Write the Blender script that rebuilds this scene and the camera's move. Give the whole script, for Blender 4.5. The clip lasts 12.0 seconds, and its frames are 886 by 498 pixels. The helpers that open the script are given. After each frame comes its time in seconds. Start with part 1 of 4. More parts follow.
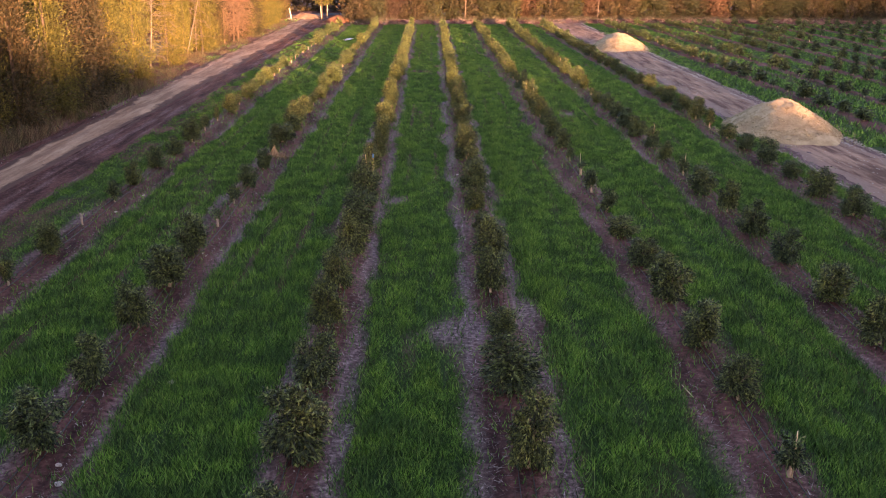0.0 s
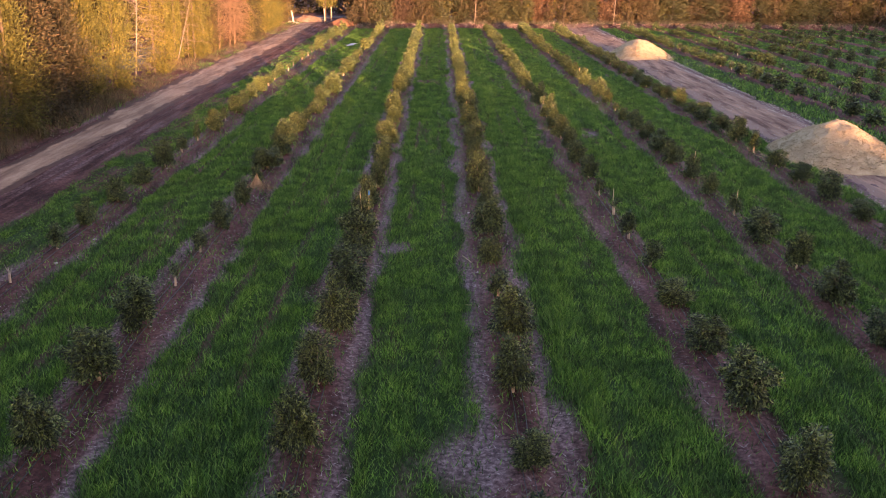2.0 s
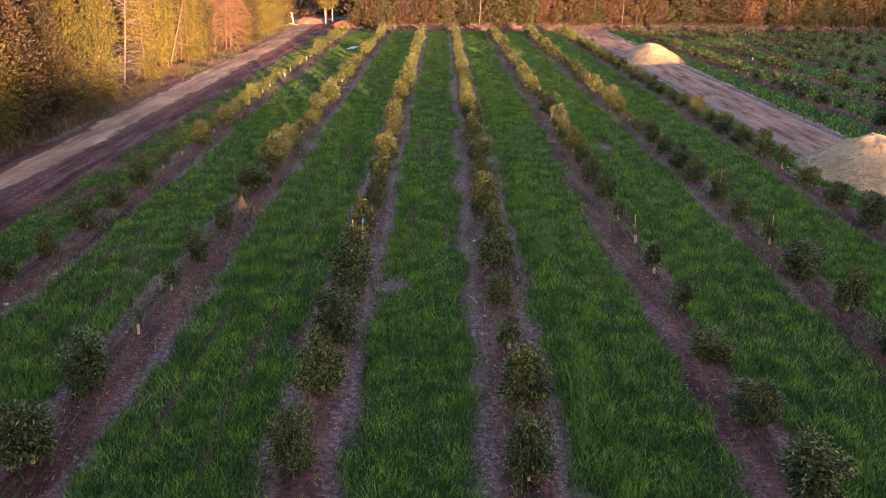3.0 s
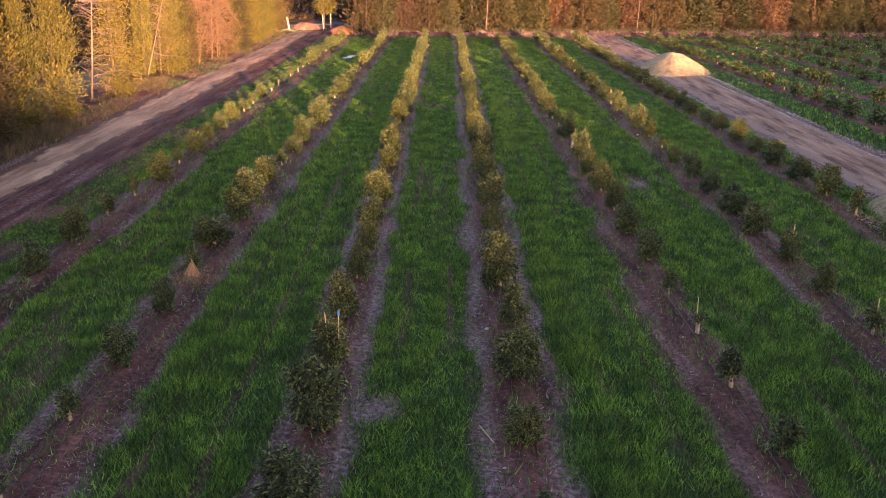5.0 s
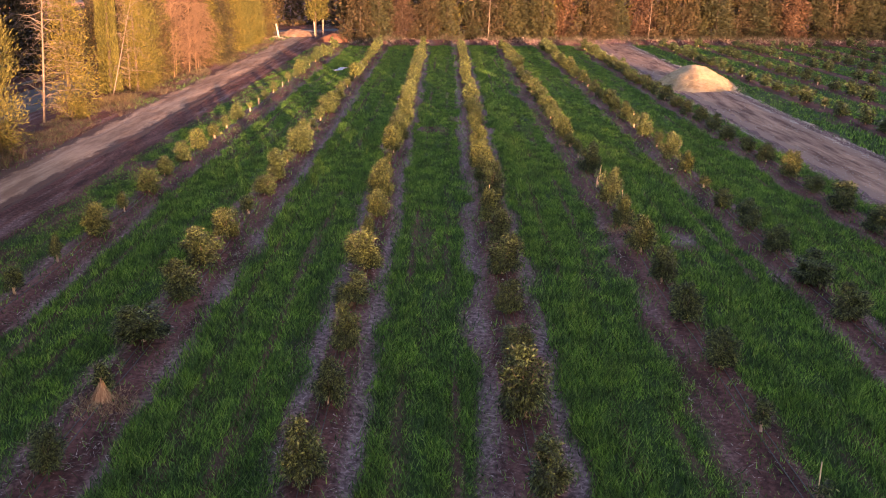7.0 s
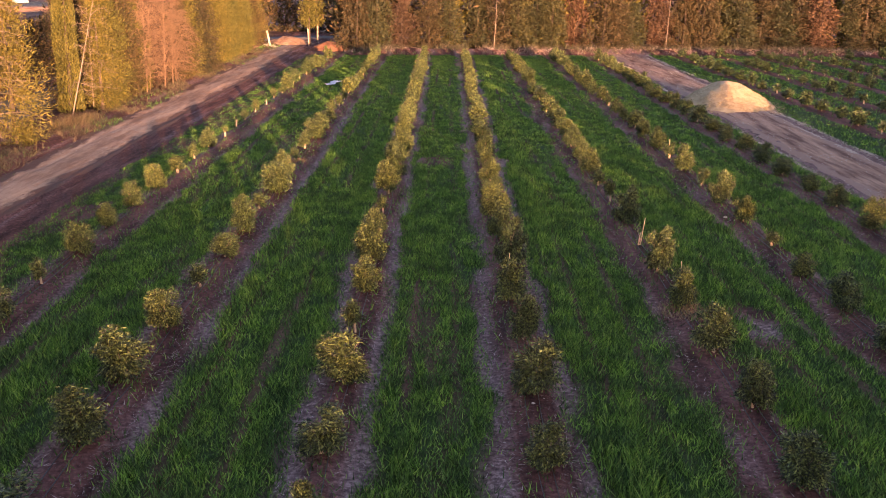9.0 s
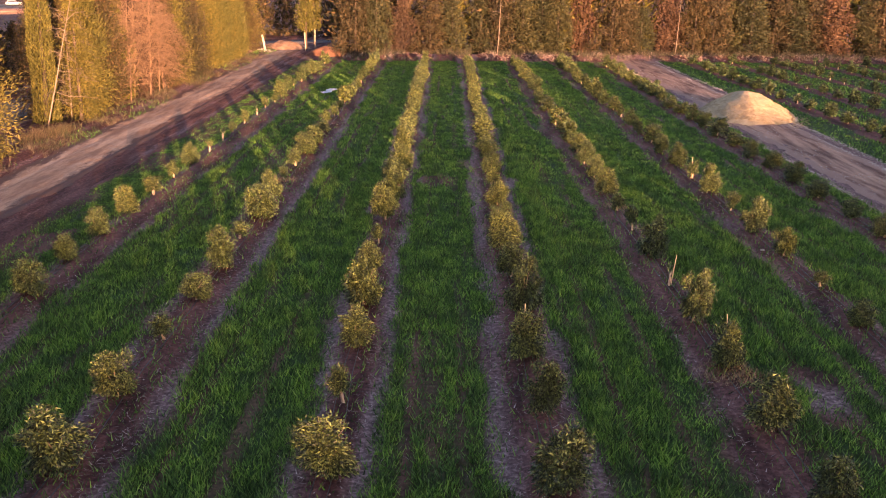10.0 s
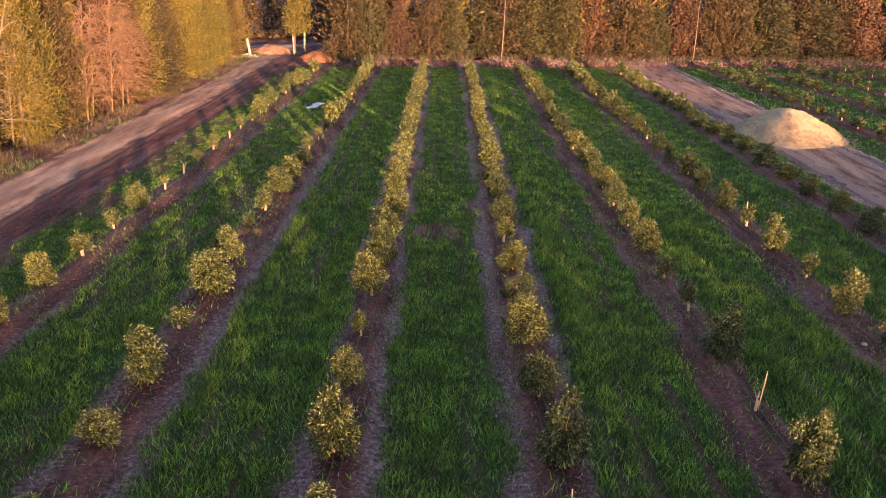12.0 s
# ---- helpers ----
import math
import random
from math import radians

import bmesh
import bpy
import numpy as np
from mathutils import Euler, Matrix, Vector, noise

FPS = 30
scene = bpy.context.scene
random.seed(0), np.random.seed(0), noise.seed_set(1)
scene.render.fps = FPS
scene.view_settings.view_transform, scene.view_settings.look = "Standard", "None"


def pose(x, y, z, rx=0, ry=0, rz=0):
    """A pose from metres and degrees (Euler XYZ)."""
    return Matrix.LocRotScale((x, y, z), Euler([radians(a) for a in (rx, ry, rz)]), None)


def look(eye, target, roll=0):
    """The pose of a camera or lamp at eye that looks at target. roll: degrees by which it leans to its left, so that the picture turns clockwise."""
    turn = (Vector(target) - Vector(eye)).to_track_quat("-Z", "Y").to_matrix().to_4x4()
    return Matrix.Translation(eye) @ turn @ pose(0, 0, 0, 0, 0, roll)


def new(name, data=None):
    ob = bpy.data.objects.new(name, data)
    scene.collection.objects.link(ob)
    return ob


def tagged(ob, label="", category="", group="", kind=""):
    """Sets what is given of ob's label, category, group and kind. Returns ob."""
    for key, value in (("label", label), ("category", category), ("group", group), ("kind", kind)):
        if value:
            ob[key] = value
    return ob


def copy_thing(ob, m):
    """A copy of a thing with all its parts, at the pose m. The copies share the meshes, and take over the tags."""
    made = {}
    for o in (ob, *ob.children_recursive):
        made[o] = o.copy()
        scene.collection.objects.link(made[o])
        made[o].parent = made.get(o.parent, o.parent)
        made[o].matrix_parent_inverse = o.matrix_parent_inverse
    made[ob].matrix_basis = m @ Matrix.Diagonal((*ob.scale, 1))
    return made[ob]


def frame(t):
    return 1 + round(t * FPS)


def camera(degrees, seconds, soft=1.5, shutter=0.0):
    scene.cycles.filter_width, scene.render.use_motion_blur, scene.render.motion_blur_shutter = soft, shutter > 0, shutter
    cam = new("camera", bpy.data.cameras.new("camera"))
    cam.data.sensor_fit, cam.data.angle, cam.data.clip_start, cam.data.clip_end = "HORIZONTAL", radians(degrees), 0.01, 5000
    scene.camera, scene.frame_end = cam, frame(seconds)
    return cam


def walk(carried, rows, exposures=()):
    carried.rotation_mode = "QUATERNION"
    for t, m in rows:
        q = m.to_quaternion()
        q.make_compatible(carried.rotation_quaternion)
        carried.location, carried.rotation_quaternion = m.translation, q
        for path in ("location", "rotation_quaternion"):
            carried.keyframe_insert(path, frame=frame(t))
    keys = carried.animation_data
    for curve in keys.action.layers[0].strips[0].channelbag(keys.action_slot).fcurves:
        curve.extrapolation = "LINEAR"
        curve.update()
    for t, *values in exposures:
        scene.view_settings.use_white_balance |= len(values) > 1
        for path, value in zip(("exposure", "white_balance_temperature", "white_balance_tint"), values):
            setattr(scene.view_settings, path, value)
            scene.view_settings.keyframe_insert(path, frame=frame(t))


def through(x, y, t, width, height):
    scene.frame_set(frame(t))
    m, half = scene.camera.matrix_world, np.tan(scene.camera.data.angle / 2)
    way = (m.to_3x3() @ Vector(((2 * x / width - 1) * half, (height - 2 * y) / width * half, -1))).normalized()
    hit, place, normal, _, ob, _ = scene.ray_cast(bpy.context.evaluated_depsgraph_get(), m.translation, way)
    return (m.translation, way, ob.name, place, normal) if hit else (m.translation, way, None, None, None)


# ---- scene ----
cam = camera(50.0, 12.0, 1.0)
PATH = [
    (0, (0.629, -0.678, 11.644), (0.658, 1.234, 11.058), 0.4),
    (0.5, (0.626, 1.221, 11.616), (0.652, 3.133, 11.031), 0.5),
    (1, (0.647, 3.211, 11.613), (0.664, 5.124, 11.029), 0.6),
    (1.5, (0.651, 5.336, 11.611), (0.666, 7.248, 11.026), 0.6),
    (2, (0.653, 7.553, 11.606), (0.668, 9.466, 11.022), 0.7),
    (2.5, (0.691, 9.845, 11.588), (0.706, 11.758, 11.005), 0.7),
    (3, (0.719, 12.211, 11.597), (0.726, 14.124, 11.014), 0.7),
    (5, (0.751, 22.158, 11.646), (0.749, 24.072, 11.066), 0.7),
    (5.5, (0.694, 24.705, 11.663), (0.693, 26.62, 11.085), 0.6),
    (6, (0.658, 27.233, 11.686), (0.658, 29.148, 11.109), 0.8),
    (6.5, (0.635, 29.776, 11.738), (0.635, 31.691, 11.162), 0.7),
    (7, (0.574, 32.407, 11.785), (0.575, 34.322, 11.209), 0.7),
    (9, (0.317, 42.933, 11.801), (0.317, 44.85, 11.231), 0.9),
    (9.5, (0.251, 45.594, 11.778), (0.249, 47.512, 11.211), 0.9),
    (10, (0.159, 48.218, 11.752), (0.159, 50.137, 11.187), 1.1),
    (10.5, (0.108, 50.873, 11.764), (0.108, 52.792, 11.199), 1.1),
    (11, (0.059, 53.524, 11.81), (0.06, 55.442, 11.243), 1.2),
    (11.5, (0.042, 56.147, 11.881), (0.043, 58.065, 11.314), 1.0),
    (12, (-0.029, 58.753, 12.091), (-0.026, 60.67, 11.518), 1.1),
]
walk(cam, [(t, look(eye, target, roll)) for t, eye, target, roll in PATH], [(0, 3.1, 6700, 42), (12, 2.79, 6700, 42)])

# ---------------------------------------------------------------- light
SUN_UP = 3.2
SUN_TO = Vector((0.292, -0.956, 0.0)).normalized() * math.cos(radians(SUN_UP)) + Vector((0, 0, math.sin(radians(SUN_UP))))
world = bpy.data.worlds.new("sky")
scene.world = world
world.use_nodes = True
sky = world.node_tree.nodes.new("ShaderNodeTexSky")
sky.sky_type, sky.sun_disc = "NISHITA", False
sky.sun_elevation, sky.sun_rotation = radians(SUN_UP), math.atan2(SUN_TO.x, SUN_TO.y)
sky.air_density, sky.dust_density, sky.ozone_density = 1.0, 0.8, 1.6
back = world.node_tree.nodes["Background"]
back.inputs["Strength"].default_value = 0.15
world.node_tree.links.new(sky.outputs[0], back.inputs["Color"])
sun = new("sun", bpy.data.lights.new("sun", "SUN"))
sun.data.energy, sun.data.angle, sun.data.color = 4.6, radians(1.4), (1.0, 0.60, 0.28)
sun.matrix_world = look(SUN_TO * 300, (0, 0, 0))

# ---------------------------------------------------------------- noise on arrays
def lattice(ix, iy, seed):
    h = (ix.astype(np.int64) * 374761393 + iy.astype(np.int64) * 668265263 + seed * 1274126177) & 0x7FFFFFFF
    h = ((h ^ (h >> 13)) * 1103515245) & 0x7FFFFFFF
    h = ((h ^ (h >> 11)) * 12345701) & 0x7FFFFFFF
    return ((h ^ (h >> 15)) & 0xFFFF) / 65535.0


def value_noise(x, y, size, seed=0):
    """Smooth noise from 0 to 1 with features of the given size in metres."""
    x, y = np.asarray(x, float) / size, np.asarray(y, float) / size
    ix, iy = np.floor(x), np.floor(y)
    fx, fy = x - ix, y - iy
    fx, fy = fx * fx * (3 - 2 * fx), fy * fy * (3 - 2 * fy)
    a, b = lattice(ix, iy, seed), lattice(ix + 1, iy, seed)
    c, d = lattice(ix, iy + 1, seed), lattice(ix + 1, iy + 1, seed)
    return (a * (1 - fx) + b * fx) * (1 - fy) + (c * (1 - fx) + d * fx) * fy


def fractal(x, y, size, seed=0):
    return (value_noise(x, y, size, seed) * 4 + value_noise(x, y, size / 2, seed + 1) * 2 + value_noise(x, y, size / 4, seed + 2)) / 7


def step(a, b, v):
    v = np.clip((v - a) / (b - a), 0, 1)
    return v * v * (3 - 2 * v)


# ---------------------------------------------------------------- the plan, in metres
SPACING = 4.04
ROWS = {-15: (-14.85, 0.14), -9: (-8.85, -0.03), -3: (-2.6, -0.30), 3: (2.9, -0.76), 9: (9.0, -1.46), 15: (14.85, -1.26), 21: (20.75, -1.81)}
FAR_ROWS = [33.4, 39.4, 45.4, 51.4, 57.4, 63.4, 69.4, 75.4, 81.4]
# bare soil along each row: how far it reaches to either side of the trunks
BARE = {-15: (0.8, 1.3), -9: (1.0, 1.5), -3: (0.95, 1.15), 3: (1.3, 1.2), 9: (1.25, 0.7), 15: (1.2, 0.8), 21: (1.15, 0.85)}
# how much dry straw lies along each row
STREWN = {-15: 0.7, -9: 0.95, -3: 1.0, 3: 1.0, 9: 0.42, 15: 0.5, 21: 0.45}
FIELD_END = 176.0


def field_end(x):
    return FIELD_END + 0.16 * np.clip(x + 6, -12, 60)


def height(x, y):
    """The lie of the ground."""
    x, y = np.asarray(x, float), np.asarray(y, float)
    z = 0.09 * (fractal(x, y * 0.2, 3.0, 5) - 0.5) + 0.04 * (value_noise(x, y * 0.2, 0.6, 9) - 0.5)
    inside = step(-18, -10, y) * (1 - step(field_end(x) - 4, field_end(x), y))
    for middle, _ in ROWS.values():
        z = z + 0.10 * np.exp(-(((x - middle) / 0.55) ** 2)) * inside
        z = z - 0.05 * np.exp(-(((x - middle - 1.0) / 0.3) ** 2)) * inside
    for middle in FAR_ROWS:
        z = z + 0.10 * np.exp(-(((x - middle) / 0.6) ** 2)) * inside
    for rut in (-19.2, -19.9, -20.6, -21.2):
        z = z - 0.07 * np.exp(-(((x - rut - 0.3 * (value_noise(y, y * 0, 9, int(-rut * 10)) - 0.5)) / 0.14) ** 2))
    bank = np.exp(-(((y - field_end(x) - 4.0) / 2.2) ** 2)) * step(-14, -8, x)
    z = z + bank * (0.25 + 0.5 * fractal(x, y, 2.5, 41))
    z = z + 0.3 * np.exp(-(((x + 26.3) / 0.9) ** 2)) * (0.4 + 0.6 * value_noise(x, y, 3, 8)) * step(20, 30, y)
    return z * np.clip(1 - (np.hypot(x, y - 100) - 250) / 100, 0, 1)


def row_drift(key, y):
    """The outermost row leans towards the road in its far part."""
    return -0.38 * float(step(72, 95, np.array(y))) if key == -15 else 0.0


def lie(x, y):
    return float(height(np.array([x]), np.array([y]))[0])


def soil_amount(x, y):
    """1 on bare earth, 0 under grass."""
    x, y = np.asarray(x, float), np.asarray(y, float)
    wob = 0.85 * (fractal(x, y * 0.6, 2.2, 21) - 0.5) + 0.5 * (value_noise(x, y * 0.4, 0.5, 23) - 0.5)
    s = np.zeros_like(x)
    for key, (middle, _) in ROWS.items():
        left, right = BARE[key]
        s = np.maximum(s, step(-left + wob - 0.45, -left + wob + 0.35, x - middle) * (1 - step(right + wob - 0.35, right + wob + 0.45, x - middle)))
    for middle in FAR_ROWS:
        s = np.maximum(s, 1 - step(0.7 + wob, 1.2 + wob, np.abs(x - middle)))
    s = np.maximum(s, 1 - step(-18.7 + wob, -18.1 + wob, x))
    s = np.maximum(s, step(22.6 + wob, 23.0 + wob, x) * (1 - step(29.2 + wob, 29.6 + wob, x)))
    s = np.maximum(s, step(field_end(x) - 1.5 + wob, field_end(x) + wob, y))
    # trampled and thin places in the lanes
    for px, py, r in ((1.45, 28.0, 1.25), (-0.9, 45.6, 0.9), (11.4, 74.6, 1.0), (11.2, 72.6, 0.9), (-0.3, 102.0, 1.2), (20.2, 96.0, 1.6), (-18.0, 66.0, 1.4), (-17.3, 88.0, 1.6)):
        s = np.maximum(s, 0.95 * (1 - step(0.5, 1.15, np.hypot(x - px, (y - py) * 0.75) / r + wob)))
    for mid in (-11.9, -5.7, 0.15, 6.1, 12.2, 17.9):
        for side in (-0.75, 0.75):
            trail = np.exp(-(((x - mid - side - 0.3 * (value_noise(y, y * 0, 14, int(mid * 7)) - 0.5)) / 0.2) ** 2))
            s = np.maximum(s, 0.85 * trail * step(0.35, 0.65, value_noise(y, y * 0 + mid, 9, 33)))
    thin = step(0.62, 0.80, fractal(x * 2.6, y * 0.30, 4.0, 31))
    s = np.maximum(s, 0.62 * thin)
    # the outermost strip beside the road is half bare
    worn = step(0.40, 0.58, fractal(x, y * 0.5, 2.4, 37)) * (1 - step(-17.0, -15.9, x))
    return np.maximum(s, 0.75 * worn)


# ---------------------------------------------------------------- materials
def material(name):
    m = bpy.data.materials.new(name)
    m.use_nodes = True
    nodes, links = m.node_tree.nodes, m.node_tree.links
    return m, nodes, links, nodes["Principled BSDF"]


def ramp(nodes, links, source, stops):
    r = nodes.new("ShaderNodeValToRGB")
    while len(r.color_ramp.elements) < len(stops):
        r.color_ramp.elements.new(0.5)
    for e, (at, colour) in zip(r.color_ramp.elements, stops):
        e.position, e.color = at, (*colour, 1)
    links.new(source, r.inputs[0])
    return r.outputs[0]


def noise_node(nodes, links, size, detail=6, where="Object", rough=0.6, stretch=1.0):
    c = nodes.new("ShaderNodeTexCoord")
    n = nodes.new("ShaderNodeTexNoise")
    n.inputs["Scale"].default_value, n.inputs["Detail"].default_value, n.inputs["Roughness"].default_value = 1 / size, detail, rough
    if stretch != 1.0:
        m = nodes.new("ShaderNodeMapping")
        m.inputs["Scale"].default_value = (1, stretch, 1)
        links.new(c.outputs[where], m.inputs["Vector"])
        links.new(m.outputs[0], n.inputs["Vector"])
    else:
        links.new(c.outputs[where], n.inputs["Vector"])
    return n.outputs["Fac"]


def mix(nodes, links, fac, a, b, kind="MIX"):
    m = nodes.new("ShaderNodeMix")
    m.data_type, m.blend_type = "RGBA", kind
    for value, socket in ((fac, m.inputs[0]), (a, m.inputs[6]), (b, m.inputs[7])):
        if isinstance(value, (int, float)):
            socket.default_value = value
        elif isinstance(value, tuple):
            socket.default_value = (*value, 1)
        else:
            links.new(value, socket)
    return m.outputs[2]


def bump(nodes, links, bsdf, source, strength, distance):
    b = nodes.new("ShaderNodeBump")
    b.inputs["Strength"].default_value, b.inputs["Distance"].default_value = strength, distance
    links.new(source, b.inputs["Height"])
    links.new(b.outputs[0], bsdf.inputs["Normal"])


def earth(name, dark, light, fleck, size=1.5, fine=0.08, rough=0.95, relief=0.03, stretch=1.0, verge=None, grit=0.6, span=(0.40, 0.66)):
    m, nodes, links, bsdf = material(name)
    wide = ramp(nodes, links, noise_node(nodes, links, size, 10, rough=grit, stretch=stretch), [(span[0], dark), (span[1], light)])
    small = noise_node(nodes, links, fine, 9, rough=0.7, stretch=0.5 + 0.5 * stretch)
    c = mix(nodes, links, ramp(nodes, links, small, [(0.56, (0, 0, 0)), (0.72, (1, 1, 1))]), wide, fleck)
    if verge:
        a = nodes.new("ShaderNodeAttribute")
        a.attribute_name = "verge"
        ragged = nodes.new("ShaderNodeMath")
        ragged.operation = "ADD"
        links.new(a.outputs["Fac"], ragged.inputs[0])
        links.new(noise_node(nodes, links, 0.9, 9, rough=0.7, stretch=0.25), ragged.inputs[1])
        c = mix(nodes, links, ramp(nodes, links, ragged.outputs[0], [(0.85, (0, 0, 0)), (1.0, (1, 1, 1))]), c, verge)
    links.new(c, bsdf.inputs["Base Color"])
    bsdf.inputs["Roughness"].default_value = rough
    bsdf.inputs["Specular IOR Level"].default_value = 0.2
    bump(nodes, links, bsdf, small, 0.7, relief)
    return m


def leafy(name, stops, size=6.0, patch=None, gloss=0.5, through=0.25, shine=0.3, varied=True):
    """Leaves and blades, each with a tint of its own, and some light through them."""
    m, nodes, links, bsdf = material(name)
    g = nodes.new("ShaderNodeNewGeometry")
    c = ramp(nodes, links, g.outputs["Random Per Island"], stops)
    if patch:
        spot = ramp(nodes, links, noise_node(nodes, links, size, 4), [(0.40, (0, 0, 0)), (0.62, (1, 1, 1))])
        c = mix(nodes, links, spot, c, mix(nodes, links, 1.0, c, patch, "MULTIPLY"))
    info = nodes.new("ShaderNodeObjectInfo")
    tint = (0.97, 0.97, 0.95) if not varied else ramp(nodes, links, info.outputs["Random"], [(0.0, (0.68, 0.76, 0.78)), (0.5, (0.95, 0.96, 0.95)), (1.0, (1.16, 1.08, 0.9))])
    c = mix(nodes, links, 1.0, c, tint, "MULTIPLY")
    links.new(c, bsdf.inputs["Base Color"])
    bsdf.inputs["Roughness"].default_value = gloss
    bsdf.inputs["Specular IOR Level"].default_value = shine
    t = nodes.new("ShaderNodeBsdfTranslucent")
    links.new(c, t.inputs["Color"])
    blend = nodes.new("ShaderNodeMixShader")
    blend.inputs[0].default_value = through
    links.new(bsdf.outputs[0], blend.inputs[1])
    links.new(t.outputs[0], blend.inputs[2])
    links.new(blend.outputs[0], nodes["Material Output"].inputs["Surface"])
    return m


def plain(name, a, b, size=0.1, rough=0.8, relief=0.004):
    m, nodes, links, bsdf = material(name)
    n = noise_node(nodes, links, size)
    links.new(ramp(nodes, links, n, [(0.35, a), (0.65, b)]), bsdf.inputs["Base Color"])
    bsdf.inputs["Roughness"].default_value = rough
    bump(nodes, links, bsdf, n, 0.5, relief)
    return m


def ground_material():
    m, nodes, links, bsdf = material("orchard_ground")
    a = nodes.new("ShaderNodeAttribute")
    a.attribute_name = "soil"
    r = nodes.new("ShaderNodeAttribute")
    r.attribute_name = "red"
    wide, fine = noise_node(nodes, links, 0.9, stretch=0.16), noise_node(nodes, links, 0.16, 10, rough=0.72)
    under = ramp(nodes, links, fine, [(0.3, (0.011, 0.026, 0.006)), (0.7, (0.037, 0.074, 0.018))])
    litter = ramp(nodes, links, fine, [(0.34, (0.036, 0.021, 0.020)), (0.5, (0.160, 0.099, 0.093)), (0.66, (0.395, 0.270, 0.252))])
    red = ramp(nodes, links, wide, [(0.35, (0.044, 0.017, 0.014)), (0.65, (0.165, 0.070, 0.056))])
    red = mix(nodes, links, 1.0, red, ramp(nodes, links, fine, [(0.34, (0.38, 0.34, 0.34)), (0.52, (1.0, 0.96, 0.96)), (0.68, (1.7, 1.7, 1.75))]), "MULTIPLY")
    patch = ramp(nodes, links, wide, [(0.40, (0, 0, 0)), (0.60, (1, 1, 1))])
    edge = nodes.new("ShaderNodeMath")
    edge.operation, edge.use_clamp = "MULTIPLY_ADD", True
    links.new(r.outputs["Fac"], edge.inputs[0])
    edge.inputs[1].default_value = 1.6
    off = nodes.new("ShaderNodeMath")
    off.operation = "MULTIPLY"
    links.new(patch, off.inputs[0])
    off.inputs[1].default_value = -0.6
    links.new(off.outputs[0], edge.inputs[2])
    bare = mix(nodes, links, edge.outputs[0], litter, red)
    links.new(mix(nodes, links, a.outputs["Fac"], under, bare), bsdf.inputs["Base Color"])
    bsdf.inputs["Roughness"].default_value = 0.95
    bsdf.inputs["Specular IOR Level"].default_value = 0.15
    bump(nodes, links, bsdf, fine, 1.0, 0.07)
    return m


M_GROUND = ground_material()
M_ROAD = earth("pale_dirt", (0.22, 0.122, 0.076), (0.50, 0.32, 0.205), (0.17, 0.096, 0.062), 1.1, 0.14, 0.95, 0.04, 0.14, (0.10, 0.052, 0.038), 0.72)
M_TRACK = earth("crusted_dirt", (0.105, 0.047, 0.031), (0.35, 0.205, 0.138), (0.15, 0.075, 0.052), 0.75, 0.24, 0.95, 0.10, 0.11, (0.24, 0.145, 0.110), 0.66, (0.40, 0.60))
M_GRAVEL = earth("pale_gravel", (0.29, 0.215, 0.125), (0.43, 0.335, 0.205), (0.16, 0.125, 0.07), 0.9, 0.20, 0.95, 0.08)
M_STONE = plain("limestone", (0.26, 0.20, 0.165), (0.48, 0.40, 0.34), 0.15)
M_ASPHALT = earth("asphalt", (0.07, 0.07, 0.075), (0.10, 0.10, 0.105), (0.05, 0.05, 0.05), 3.0, 0.05, 0.85, 0.004)
M_GRASS = leafy("grass_blades", [(0.0, (0.006, 0.019, 0.004)), (0.45, (0.034, 0.090, 0.017)), (0.85, (0.090, 0.192, 0.039)), (1.0, (0.150, 0.230, 0.060))], 1.1, (2.2, 2.05, 1.35), 0.6, 0.33, varied=False)
M_STRAW = leafy("dry_straw", [(0.0, (0.095, 0.064, 0.058)), (0.6, (0.25, 0.185, 0.170)), (1.0, (0.52, 0.42, 0.38))], 2.0, (0.8, 0.75, 0.75), 0.9, 0.1, varied=False)
M_BRUSH = leafy("dry_brush", [(0.0, (0.055, 0.036, 0.026)), (0.5, (0.115, 0.080, 0.056)), (0.85, (0.21, 0.160, 0.105)), (1.0, (0.07, 0.09, 0.035))], 1.2, (0.65, 0.8, 0.65), 0.9, 0.15)
M_MULCH = leafy("tan_mulch", [(0.0, (0.22, 0.11, 0.055)), (0.6, (0.42, 0.24, 0.125)), (1.0, (0.60, 0.40, 0.22))], 1.0, (0.85, 0.8, 0.8), 0.9, 0.1)
M_LEAF = leafy("orchard_leaves", [(0.0, (0.006, 0.010, 0.004)), (0.35, (0.018, 0.028, 0.010)), (0.65, (0.056, 0.076, 0.023)), (0.87, (0.124, 0.156, 0.046)), (1.0, (0.195, 0.232, 0.085))], 0.40, (1.3, 1.28, 1.15), 0.5, 0.12, 0.35)
M_CYPRESS = leafy("cypress_sprays", [(0.0, (0.050, 0.051, 0.011)), (0.6, (0.118, 0.106, 0.020)), (1.0, (0.185, 0.152, 0.035))], 2.0, (0.7, 0.75, 0.7), 0.7, 0.15)
M_FEATHER = leafy("feathery_needles", [(0.0, (0.017, 0.018, 0.008)), (0.5, (0.052, 0.043, 0.018)), (1.0, (0.108, 0.071, 0.036))], 2.0, (0.7, 0.7, 0.65), 0.7, 0.15)
M_OLIVE = leafy("dull_green_leaves", [(0.0, (0.014, 0.020, 0.009)), (0.5, (0.038, 0.045, 0.018)), (1.0, (0.086, 0.080, 0.034))], 2.0, (0.75, 0.7, 0.7), 0.6, 0.15)
